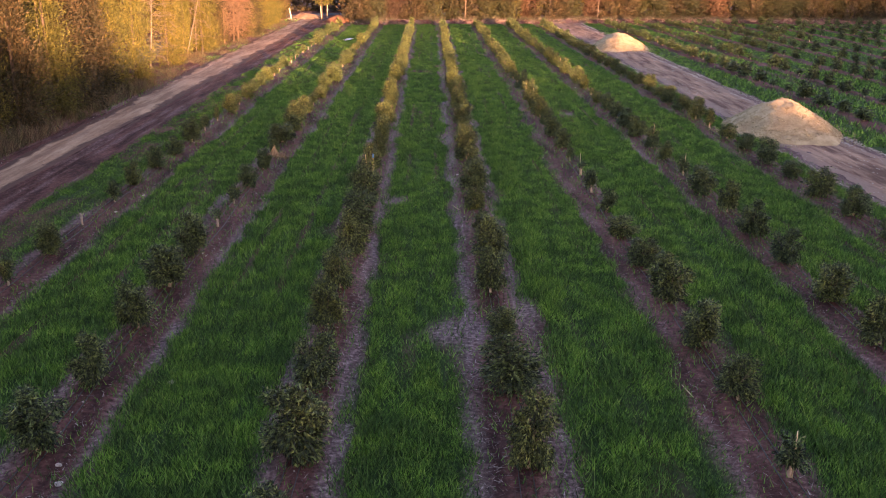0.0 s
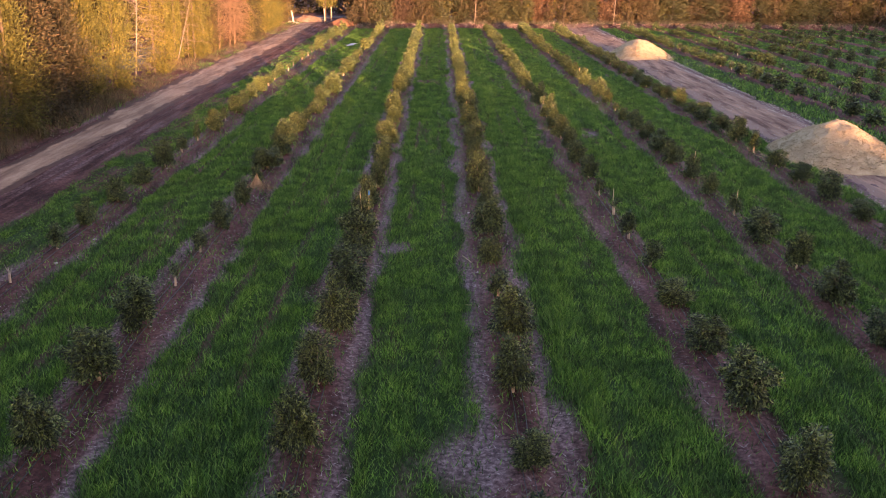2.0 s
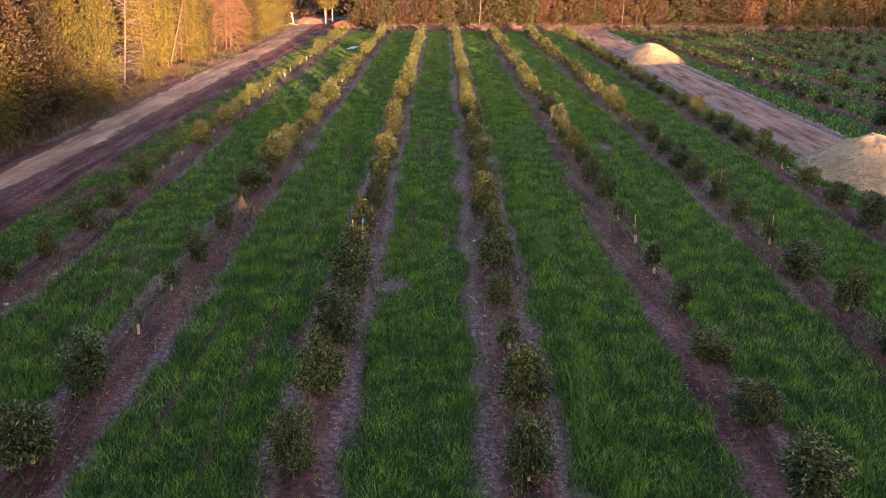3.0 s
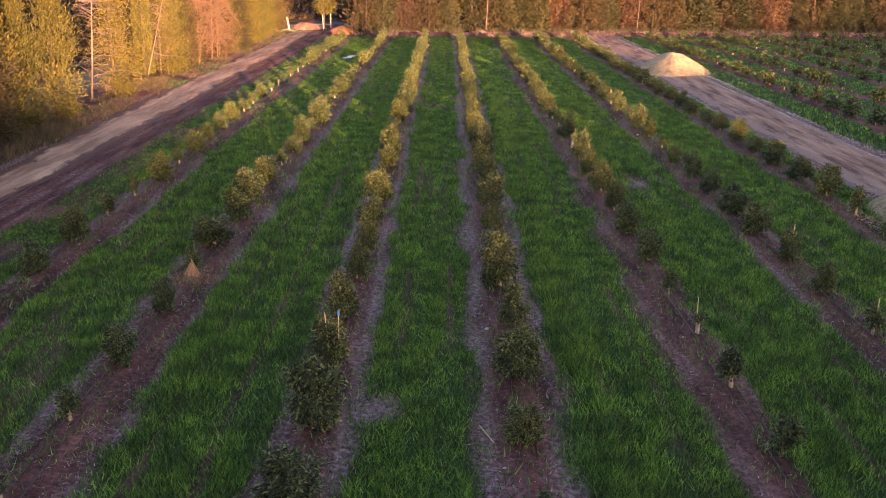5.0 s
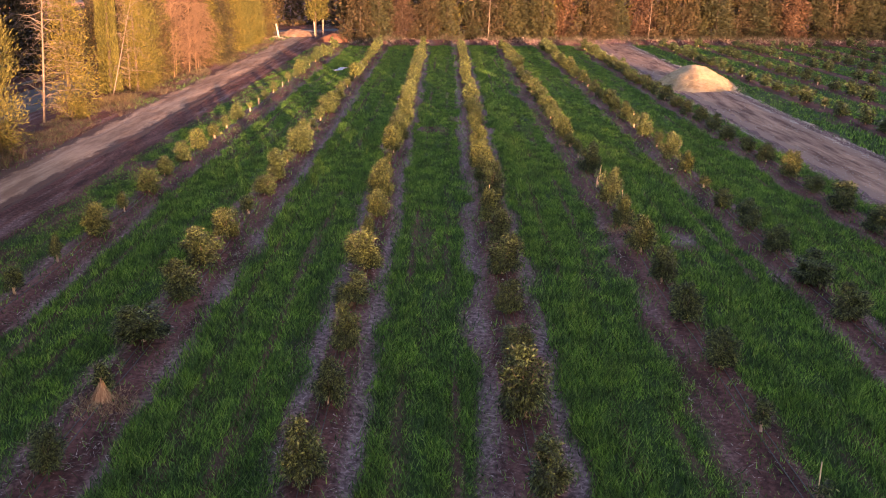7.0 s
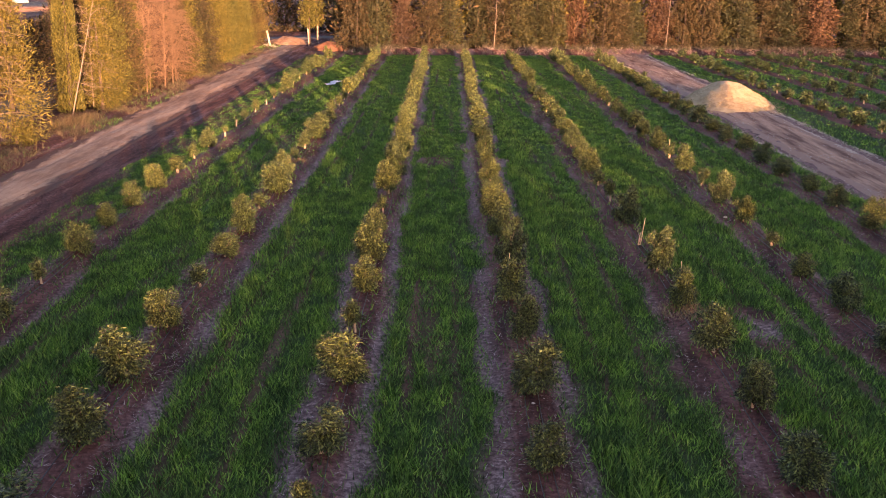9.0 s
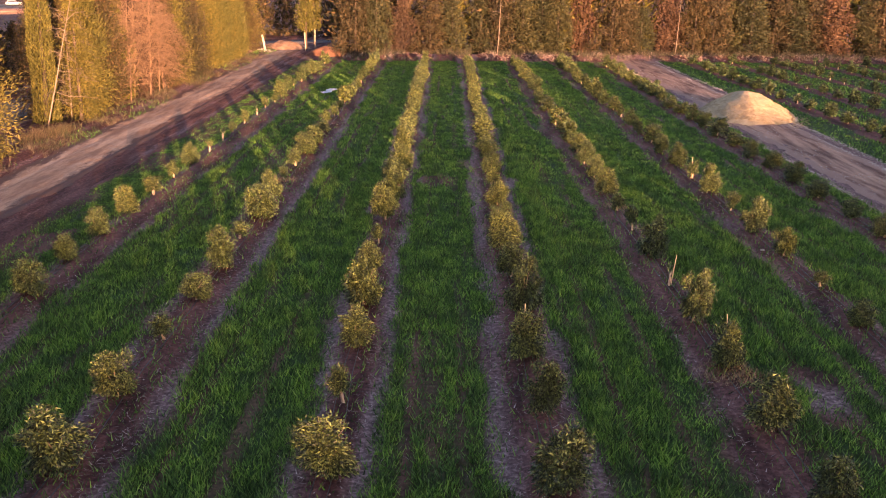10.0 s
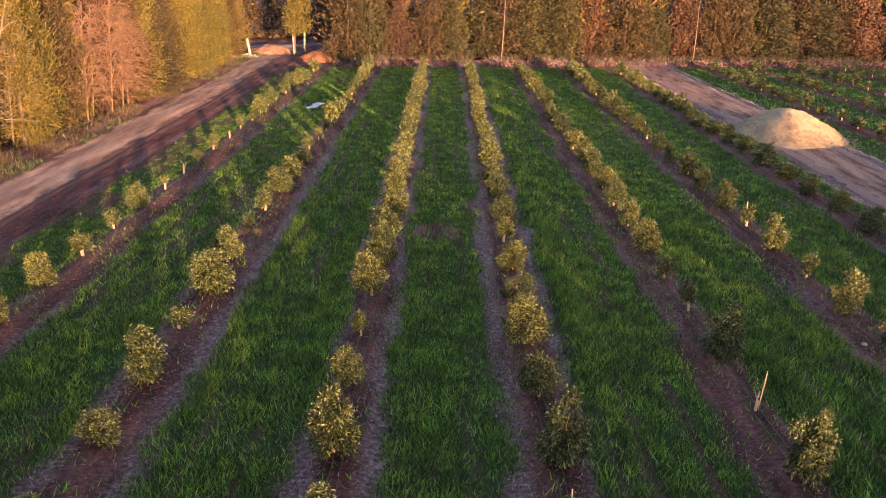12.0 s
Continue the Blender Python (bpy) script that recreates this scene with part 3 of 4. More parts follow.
SIZES[-9] = [(1.4, 1.2), (1.5, 1.3), (1.4, 1.1), (1.6, 1.2), (1.6, 1.5), (1.6, 1.4), (0.7, 0.4), (0.9, 0.6), (1.1, 1.1), (1.1, 0.9), (1.0, 0.6), (1.2, 1.6), (1.4, 1.2), (1.5, 1.4), (1.3, 1.1), (0.9, 0.7), (1.0, 1.0), (1.6, 1.2), (0.8, 0.7), (1.5, 1.6), (1.4, 1.0), (0.8, 0.5), (1.0, 0.8), (1.3, 1.4), (1.2, 1.2), (0.9, 1.2), (1.1, 0.8), (0.9, 0.7), (1.1, 0.7), (1.1, 0.9), (1.4, 1.2), (0.9, 0.8), (0.9, 0.9), (1.0, 0.8), (1.4, 1.2), (1.0, 1.1), (1.4, 1.2), (1.4, 1.3), (1.4, 1.2), (1.4, 1.2)]
SIZES[-3] = [(1.4, 1.2), (1.8, 1.5), (1.6, 1.2), (1.8, 1.1), (1.5, 1.1), (1.8, 1.1), (1.6, 1.5), (1.8, 1.4), (1.5, 1.4), (1.5, 1.0), (1.4, 0.9), (1.5, 0.9), (1.2, 1.3), (1.5, 1.2), (1.1, 0.7), (1.2, 1.1), (1.7, 1.3), (1.2, 0.9), (0.9, 0.6), (1.7, 1.1), (1.9, 1.3), (1.4, 1.3), (1.5, 1.2), (2.0, 1.2), (1.4, 1.2), (1.4, 0.9), (1.4, 1.2), (1.4, 1.2), (1.7, 1.1), (1.6, 1.2), (1.4, 1.2), (1.4, 1.2), (1.4, 1.2), (1.5, 1.1), (1.4, 1.2), (1.4, 1.2), (1.4, 1.2), (1.4, 1.2), (1.4, 1.2), (1.4, 1.2)]
SIZES[3] = [(1.4, 1.2), (2.2, 1.0), (1.6, 1.5), (0.9, 0.9), (1.6, 1.2), (1.7, 1.4), (1.0, 0.8), (1.0, 0.9), (1.5, 1.3), (1.4, 1.2), (2.0, 1.3), (1.1, 1.0), (1.2, 1.0), (1.6, 1.3), (1.6, 0.9), (1.3, 1.1), (2.0, 1.1), (1.4, 0.9), (1.6, 1.2), (1.1, 1.1), (1.2, 1.2), (1.1, 0.8), (1.2, 1.1), (1.4, 1.3), (1.4, 1.2), (1.4, 1.3), (1.2, 1.2), (1.4, 1.2), (1.2, 1.2), (1.3, 1.3), (1.4, 1.2), (1.4, 1.4), (1.4, 1.2), (1.0, 1.0), (1.4, 1.2), (1.4, 1.2), (1.5, 1.3), (1.4, 1.2), (1.4, 1.2), (1.4, 1.2)]
SIZES[9] = [(1.4, 1.2), (0.7, 0.7), (1.3, 1.0), (1.4, 1.3), (1.6, 1.4), (1.1, 1.2), (0.7, 1.2), (1.1, 0.8), (1.2, 0.8), (0.6, 0.4), (0.9, 0.5), (1.2, 1.1), (1.3, 1.2), (1.4, 1.0), (1.5, 1.2), (1.4, 1.1), (1.8, 1.1), (0.6, 0.3), (1.7, 1.3), (1.2, 0.7), (0.9, 0.7), (1.4, 1.1), (1.3, 1.0), (1.4, 1.1), (1.2, 1.2), (1.4, 1.2), (1.5, 1.3), (1.4, 1.2), (0.8, 0.8), (1.2, 1.5), (1.4, 1.2), (0.9, 1.1), (1.5, 1.3), (1.4, 1.2), (1.4, 1.2), (1.4, 1.2), (1.4, 1.4), (1.4, 1.2), (1.4, 1.2), (1.4, 1.2)]
SIZES[15] = [(1.4, 1.2), (1.4, 1.2), (1.4, 1.2), (1.5, 1.1), (1.3, 1.5), (1.4, 1.2), (1.5, 1.3), (1.5, 1.0), (1.3, 1.6), (1.0, 0.5), (1.1, 0.9), (1.3, 1.0), (1.3, 1.1), (1.3, 1.4), (1.1, 1.1), (1.3, 1.3), (0.7, 0.9), (0.6, 0.6), (1.2, 1.0), (1.6, 1.1), (1.0, 0.7), (1.6, 1.3), (0.6, 0.5), (1.4, 1.2), (1.2, 1.1), (1.3, 1.2), (1.2, 0.9), (1.3, 1.1), (1.1, 0.8), (1.1, 1.3), (1.4, 1.2), (1.4, 1.2), (1.5, 1.4), (1.5, 1.4), (1.4, 1.5), (1.3, 1.4), (1.4, 1.2), (1.3, 1.4), (1.4, 1.9), (1.4, 1.2)]
SIZES[21] = [(1.4, 1.2), (1.4, 1.2), (1.4, 1.2), (1.4, 1.2), (1.4, 1.2), (1.4, 1.2), (0.8, 0.9), (1.4, 1.4), (1.4, 1.5), (0.9, 1.2), (1.4, 1.4), (1.0, 1.2), (1.0, 1.0), (1.4, 0.8), (1.6, 1.4), (1.3, 1.3), (1.4, 1.7), (0.7, 1.1), (1.5, 1.1), (1.1, 1.0), (0.9, 1.1), (1.0, 1.4), (1.2, 1.2), (1.1, 1.1), (1.1, 1.3), (0.9, 1.4), (1.3, 1.8), (1.1, 1.5), (1.4, 1.2), (0.9, 1.3), (1.1, 1.6), (1.2, 1.5), (1.4, 1.5), (1.3, 1.6), (1.4, 1.2), (1.5, 1.4), (1.4, 1.2), (1.5, 1.9), (1.4, 1.2), (1.4, 1.2)]
STAKED = {(3, 19), (9, 5), (9, 13), (9, 19), (9, 21), (15, 13), (15, 15), (15, 26), (-3, 12), (15, 32)}
rng = random.Random(4)
for key, (middle, first) in ROWS.items():
    sizes = [(rng.uniform(1.2, 1.6), rng.uniform(0.9, 1.3)) for _ in range(7)] + SIZES[key]
    for n, (tall, wide) in enumerate(sizes):
        slot = n - 3
        staked = (key, slot) in STAKED
        kind = "bush" if wide >= 0.85 else "young" if wide > 0.45 else "sapling" if wide > 0.3 else "bare"
        variant = rng.randrange(8 if kind == "bush" else 4 if kind == "young" else 2)
        if slot > 30:
            tall, wide = tall * rng.uniform(0.75, 1.1), wide * rng.uniform(0.7, 1.08)
        y = first + SPACING * slot + rng.uniform(-0.15, 0.15)
        if y < field_end(middle) - 1:
            plant(kind, variant, staked, middle + row_drift(key, y) + rng.uniform(-0.12, 0.12), y, tall, wide * 1.08, rng.uniform(0, 360))


def planted_plot(rows, seed):
    """The trees of the far plot, joined: crowns, stems and sleeves."""
    rng = np.random.default_rng(seed)
    models = []
    for kind, variant in (("bush", 0), ("bush", 1), ("bush", 2), ("bush", 3), ("young", 1)):
        thing = KINDS[(kind, variant, False)][0]
        pieces = []
        for child in thing.children:
            me, mat = child.data, 2 if "guard" in child.name else 1 if "trunk" in child.name else 0
            me.calc_loop_triangles()
            v, t = np.zeros(len(me.vertices) * 3, np.float32), np.zeros(len(me.loop_triangles) * 3, np.int32)
            me.vertices.foreach_get("co", v)
            me.loop_triangles.foreach_get("vertices", t)
            v, t = v.reshape(-1, 3), t.reshape(-1, 3)
            if mat == 0:
                t = t.reshape(-1, 6)[::9].reshape(-1, 3)
                used_here, t = np.unique(t, return_inverse=True)
                v, t = v[used_here] * 1.0, t.reshape(-1, 3)
                mid = v.reshape(-1, 4, 3).mean(1, keepdims=True)
                v = (mid + (v.reshape(-1, 4, 3) - mid) * 2.6).reshape(-1, 3)
            pieces.append((v, t, mat))
        models.append(pieces)
    verts, faces, mats, count = [], [], [], 0
    for middle in rows:
        y = middle / 0.466 - 6 + rng.uniform(0, 2)
        while y < field_end(middle) - 2:
            if rng.uniform() < 0.94:
                m, x = models[rng.integers(0, 5)], middle + rng.uniform(-0.2, 0.2)
                a, k, h = rng.uniform(0, 6.28), rng.uniform(0.85, 1.3), rng.uniform(0.6, 1.0)
                turn = np.array([[math.cos(a) * k, -math.sin(a) * k, 0], [math.sin(a) * k, math.cos(a) * k, 0], [0, 0, h]])
                for v, t, mat in m:
                    verts.append(v @ turn.T + [x, y, lie(x, y)])
                    faces.append(t + count)
                    mats.append(np.full(len(t), mat, np.int32))
                    count += len(v)
            y += SPACING
    me = mesh_from("orchard_plot", np.concatenate(verts), np.concatenate(faces), M_LEAF)
    me.materials.append(M_BARK)
    me.materials.append(M_GUARD)
    me.polygons.foreach_set("material_index", np.concatenate(mats))
    tagged(new("orchard_plot", me), "rows of young orchard trees in pale sleeves beyond the track", "tree", kind="stuff")


planted_plot(FAR_ROWS, 12)


# ---------------------------------------------------------------- tree belts
def conifer(seed, tall, wide, foot, number, mat, label, droop=0.0, slim=1.0, name="conifer", spray=1.0, thin=1.0, faced=False, column=False, taper=3.0):
    """A tall tree: trunk and a ragged crown of sprays down to foot metres over the ground."""
    rng = np.random.default_rng(seed)
    thing = new(name)
    bend = rng.uniform(-0.25, 0.25, 2)
    v, f = tube([(0, 0, -0.2), (bend[0] * 0.4, bend[1] * 0.4, tall * 0.45), (bend[0], bend[1], tall * 0.93)], [0.16, 0.11, 0.03], 8)
    part("trunk", mesh_from("trunk", v, f, M_TRUNK, True), thing)
    tufts = []
    for n in range(95):
        z = foot + (tall - foot) * (n / 95) ** 1.3
        up = (z - foot) / (tall - foot)
        reach = wide * 0.5 * (0.62 + 0.38 * math.sin(math.pi * min(1, up * 1.1 + 0.25))) * (1 - up ** taper) * rng.uniform(0.45, 1.2)
        a = n * 2.4 + rng.uniform(-0.5, 0.5)
        start = Vector((bend[0] * z / tall, bend[1] * z / tall, z))
        end = start + Vector((math.cos(a) * reach, math.sin(a) * reach, reach * (0.55 * slim - droop)))
        tufts.append((*start, *end))
    tufts = np.array(tufts)
    pick = tufts[rng.integers(0, len(tufts), number)]
    if faced:
        # the side turned away from the field is thin and bare
        pick = pick[(pick[:, 3] - pick[:, 0] > -0.35) | (rng.uniform(size=number) < 0.3)]
        number = len(pick)
    along = rng.uniform(0.04, 1.1, (number, 1)) ** 0.6
    base = pick[:, :3] * (1 - along) + pick[:, 3:] * along
    base += rng.normal(size=(number, 3)) * [0.15, 0.15, 0.22] * (wide / 3) * (0.5 + along)
    out = pick[:, 3:] - pick[:, :3]
    out /= np.linalg.norm(out, axis=1, keepdims=True) + 1e-6
    low = np.clip(1.5 - base[:, 2:] / 2.0, 0, 1)
    way = out * 0.7 + rng.normal(size=(number, 3)) * 0.45 + np.array([0, 0, 1.0]) * (0.5 * slim - 0.9 * droop - 0.9 * low)
    if column:
        a, up = rng.uniform(0, 2 * np.pi, number), rng.uniform(0, 1, number)
        r = wide * 0.5 * np.sqrt(rng.uniform(0.55, 1.0, number)) * (1 - up ** 4) * (0.8 + 0.4 * fractal(a * 1.6, up * 9, 1.0, seed))
        base = np.stack([np.cos(a) * r, np.sin(a) * r, foot + (tall - foot) * up], 1)
        way = np.stack([np.cos(a) * 0.5, np.sin(a) * 0.5, np.ones(number) * 1.4], 1) + rng.normal(size=(number, 3)) * 0.3
    v, f = leaves(base, way, spray * rng.uniform(0.22, 0.52, number), thin * spray * rng.uniform(0.065, 0.15, number), 0.3, rng)
    v[:, 2] = np.maximum(v[:, 2], 0.05)
    part("crown", mesh_from("crown", v, f, mat), thing)
    return tagged(thing, label, "tree")


def broad_tree(seed, tall, wide, lobes, number, mat, label):
    """A tall broad tree: forked trunk and many loose leafy clumps with gaps between them."""
    rng = np.random.default_rng(seed)
    thing = new("broad_tree")
    places = []
    for n in range(lobes):
        k = (n + rng.uniform(0, 1)) / lobes
        a = n * 2.4 + rng.uniform(-0.6, 0.6)
        r = wide * 0.5 * rng.uniform(0.25, 0.95) * (1 - 0.5 * k ** 2)
        places.append((math.cos(a) * r, math.sin(a) * r, 0.5 + (tall - 1.2) * k, rng.uniform(0.55, 1.15)))
    v, f = tube([(0, 0, -0.2), (0.1, 0.05, tall * 0.5), (0.0, 0.1, tall * 0.92)], [0.17, 0.12, 0.03], 8)
    trunk = part("trunk", mesh_from("trunk", v, f, M_TRUNK, True), thing)
    for x, y, z, r in places[::6]:
        start = Vector((0.05, 0.03, max(0.3, z * 0.75)))
        v, f = tube([start, start.lerp(Vector((x, y, z)), 0.5) + Vector((0, 0, 0.15)), (x, y, z)], [0.05, 0.03, 0.012], 5)
        part("limb", mesh_from("limb", v, f, M_TRUNK, True), trunk)
    places = np.array(places)
    weight = places[:, 3] ** 2
    pick = places[rng.choice(len(places), number, p=weight / weight.sum())]
    pick = pick[(pick[:, 0] > -0.8) | (rng.uniform(size=number) < 0.35)]
    number = len(pick)
    d = rng.normal(size=(number, 3))
    d /= np.linalg.norm(d, axis=1, keepdims=True)
    base = pick[:, :3] + d * pick[:, 3:] * rng.uniform(0.25, 1.15, (number, 1)) ** 0.7 * [1, 1, 1.25]
    base[:, 2] = np.maximum(base[:, 2], 0.15)
    way = d + rng.normal(size=(number, 3)) * 0.5 + [0, 0, -0.25]
    v, f = leaves(base, way, rng.uniform(0.22, 0.46, number), rng.uniform(0.09, 0.18, number), 0.3, rng)
    v[:, 2] = np.maximum(v[:, 2], 0.05)
    part("crown", mesh_from("crown", v, f, mat), thing)
    return tagged(thing, label, "tree")


def bare_tree(seed, tall, lean, limbs, mat=None, spread=1.9, twigs=8, lift=(-0.35, 0.65), label="grey-brown dead tree with bare broken limbs in the belt"):
    """A dead tree: tapering trunk, curved drooping limbs and fine twigs."""
    rng = random.Random(seed)
    thing = new("dead_tree")
    top = Vector((lean[0], lean[1], tall))
    thick = 0.055 if limbs > 80 or limbs < 12 else 0.10
    v, f = tube([(0, 0, -0.2), top * 0.35 + Vector((0.05, 0, 0)), top * 0.7, top], [thick, thick * 0.8, thick * 0.5, 0.012], 8)
    part("trunk", mesh_from("trunk", v, f, mat or M_PALE, True), thing)
    for n in range(limbs):
        k = 0.10 + 0.85 * (n + rng.random()) / limbs
        start = top * k
        a = rng.uniform(0, 2 * math.pi)
        reach = spread * (1 - 0.55 * k) * rng.uniform(0.35, 1.25)
        out = Vector((math.cos(a), math.sin(a), 0))
        bow = out.cross(Vector((0, 0, 1))) * rng.uniform(-0.5, 0.5) * reach
        rise = rng.uniform(*lift)
        line = [start, start + out * reach * 0.35 + Vector((0, 0, reach * rise * 0.6)), start + out * reach * 0.7 + bow * 0.5 + Vector((0, 0, reach * rise * 0.7)), start + out * reach + bow + Vector((0, 0, reach * (rise * 0.4 - 0.12)))]
        size = rng.uniform(0.014, 0.030)
        pieces = [tube(line, [size, size * 0.8, size * 0.5, size * 0.25], 4)]
        for _ in range(twigs):
            i = rng.choice((1, 1, 2, 2, 2))
            s = line[i].lerp(line[i + 1], rng.random()) if i < 3 else line[3]
            e = s + out * rng.uniform(0.0, 0.45) + Vector((rng.uniform(-0.45, 0.45), rng.uniform(-0.45, 0.45), rng.uniform(-0.45, 0.3)))
            pieces.append(tube([s, s.lerp(e, 0.5) + Vector((0, 0, 0.05)), e], [0.009, 0.007, 0.003], 3))
        v, f = merged([(p, [t for q in g for t in (((q[0], q[1], q[2]), (q[0], q[2], q[3])))]) for p, g in pieces])
        part("limb", mesh_from("limb", v, f, mat or M_PALE), thing)
    return tagged(thing, label, "tree", "trees of the belt")


MODELS = [
    conifer(1, 11.5, 3.8, 0.1, 19000, M_CYPRESS, "tall golden-green conifer in a dense belt", spray=0.62, thin=0.74, faced=True, taper=1.5),
    conifer(2, 12.0, 4.3, 0.1, 19000, M_CYPRESS, "tall golden-green conifer in a dense belt", 0.25, spray=0.62, thin=0.74, faced=True, taper=1.5),
    conifer(3, 11.5, 4.2, 0.1, 14000, M_FEATHER, "tall feathery olive-brown tree in a dense belt", 0.4, spray=0.72, thin=0.9, faced=True),
    conifer(4, 12.5, 1.35, 0.1, 14000, M_CYPRESS, "slim columnar cypress in the belt", 0.0, 2.6, spray=0.55, thin=0.9, column=True),
    conifer(5, 10.5, 3.4, 0.2, 5600, M_RUSSET, "russet half-dead conifer in the belt", 0.15, thin=0.8, faced=True),
    conifer(6, 11.5, 3.9, 0.4, 13000, M_FEATHER, "tall feathery olive-brown tree in a dense belt", 0.25, spray=0.72, thin=0.9, faced=True),
    conifer(7, 11.7, 6.2, 0.2, 1350, M_FEATHER, "tall dark conifer in a dense row", 0.2, spray=2.6),
    conifer(8, 11.7, 6.2, 0.2, 1350, M_CYPRESS, "tall dark conifer in a dense row", 0.1, spray=2.6),
    broad_tree(51, 11.0, 5.2, 34, 6500, M_FEATHER, "broad feathery olive-brown tree in a dense belt"),
    broad_tree(52, 11.5, 4.6, 30, 6000, M_OLIVE, "broad dull green tree in a dense belt"),
    broad_tree(53, 10.0, 4.4, 26, 5200, M_RUSSET, "broad russet tree with withered leaves in the belt"),
]
used = set()


def stand(model, x, y, size=1.0, group="trees of the belt", facing=0, wide=1.0):
    m = pose(x, y, lie(x, y), 0, 0, facing + rng.uniform(-35, 35))
    thing = MODELS[model]
    if model not in used:
        used.add(model)
        thing.matrix_basis = m
    else:
        thing = copy_thing(thing, m @ Matrix.Diagonal((size * wide, size * wide, size * rng.uniform(0.92, 1.08), 1)))
    return tagged(thing, group=group)


# the belt along the dirt road, with gaps where dead trees stand, and a darker line of trees behind it
y = -14.0
while y < 186:
    if not (76.5 < y < 78.5 or 93.5 < y < 103.5 or 106.0 < y < 118.5):
        model = 4 if 134 < y < 140 else rng.choice((0, 0, 1, 1, 2, 0, 5))
        stand(model, -27.4 - 0.4 * float(step(95, 108, np.array(y))) + rng.uniform(-0.8, 0.5), y, rng.uniform(0.86, 1.2), facing=-20)
    y += rng.uniform(2.7, 3.9)
y = 20.0
while y < 184:
    if not 90 < y < 120:
        stand(rng.choice((2, 5)), -30.6 + rng.uniform(-0.5, 0.5), y, rng.uniform(0.85, 1.05), facing=-20)
    y += rng.uniform(3.2, 4.4)
stand(3, -29.7, 119.2, 1.0, facing=-20).scale = (1.35, 1.35, 1.0)
stand(1, -27.9, 105.0, 1.12, facing=-20)
BARE_TREES = (
    (-29.4, 103.2, 10.5, (0.9, 0.1), 80, 3.8, 1), (-29.0, 117.3, 10.5, (2.9, 0.0), 11, 2.8, 2), (-27.4, 69.5, 9.0, (-0.2, 0.2), 26, 2.0, 3),
    (-27.9, 58.0, 9.5, (0.2, 0.1), 40, 2.0, 4), (-26.6, 52.0, 8.0, (0.3, 0.2), 50, 2.0, 7), (-28.8, 121.6, 8.5, (0.2, -0.2), 85, 2.6, 9))
for x, y, tall, lean, limbs, spread, seed in BARE_TREES:
    bare_tree(seed, tall, lean, limbs, M_DEAD, spread).matrix_basis = pose(x, y, lie(x, y))
for x, y, tall, seed in ((-27.2, 131.0, 8.5, 12), (-26.7, 135.0, 9.0, 5), (-26.6, 137.4, 8.5, 6), (-26.9, 139.6, 7.5, 8), (-27.6, 133.2, 8.0, 10)):
    bare_tree(seed, tall, (0.3 - 0.1 * (seed % 5), 0.2), 95, M_TWIG, 2.9, 20, (0.0, 1.3), "dead tree thick with bare russet twigs in the belt").matrix_basis = pose(x, y, lie(x, y))
# the belt across the far end, two trees deep
x = -12.5
while x < 96:
    y = float(field_end(x)) + 8
    model = 4 if -8 < x < -5 else rng.choice((8, 8, 9, 9, 10, 8, 9, 9) if x > 5 else (8, 9, 9, 0, 8))
    stand(model, x, y + rng.uniform(-1.4, 1.0), rng.uniform(0.66, 1.0), facing=-75, wide=1.3)
    x += rng.uniform(2.2, 4.4)
x = -14.0
while x < 100:
    stand(rng.choice((6, 7)), x, float(field_end(x)) + 12 + rng.uniform(-0.8, 0.8), rng.uniform(1.0, 1.2))
    x += rng.uniform(3.4, 4.6)
# the unseen windbreak behind, of uneven height, added to shade the near part of the orchard from the low sun
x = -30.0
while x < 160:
    # heights and dips set so sun reaches chosen tree rows and the gravel heap
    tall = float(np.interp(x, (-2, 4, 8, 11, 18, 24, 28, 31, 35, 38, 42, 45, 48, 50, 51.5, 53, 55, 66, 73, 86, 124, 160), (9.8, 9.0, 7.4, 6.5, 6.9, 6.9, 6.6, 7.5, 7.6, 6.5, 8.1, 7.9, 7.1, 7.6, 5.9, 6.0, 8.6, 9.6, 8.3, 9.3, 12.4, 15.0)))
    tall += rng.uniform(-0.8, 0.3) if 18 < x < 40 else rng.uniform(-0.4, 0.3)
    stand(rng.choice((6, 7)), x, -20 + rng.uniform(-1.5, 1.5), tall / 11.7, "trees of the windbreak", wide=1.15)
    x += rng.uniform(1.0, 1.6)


# ---------------------------------------------------------------- gravel mounds
def mound_height(px, py, wide, long, tall, seed):
    a = math.atan2(py / long, px / wide)
    reach = 1 + 0.22 * noise.noise(Vector((math.cos(a) * 1.3, math.sin(a) * 1.3, seed)))
    k = math.hypot(px / wide, py / long) / reach
    z = tall * (1.34 - math.sqrt((1.2 * k) ** 2 + 0.115))
    z += 0.22 * noise.noise(Vector((px * 0.9, py * 0.9, seed))) * (1 - k * 0.6) + 0.07 * noise.noise(Vector((px * 3.5, py * 3.5, seed)))
    return z - 0.25 * k ** 3


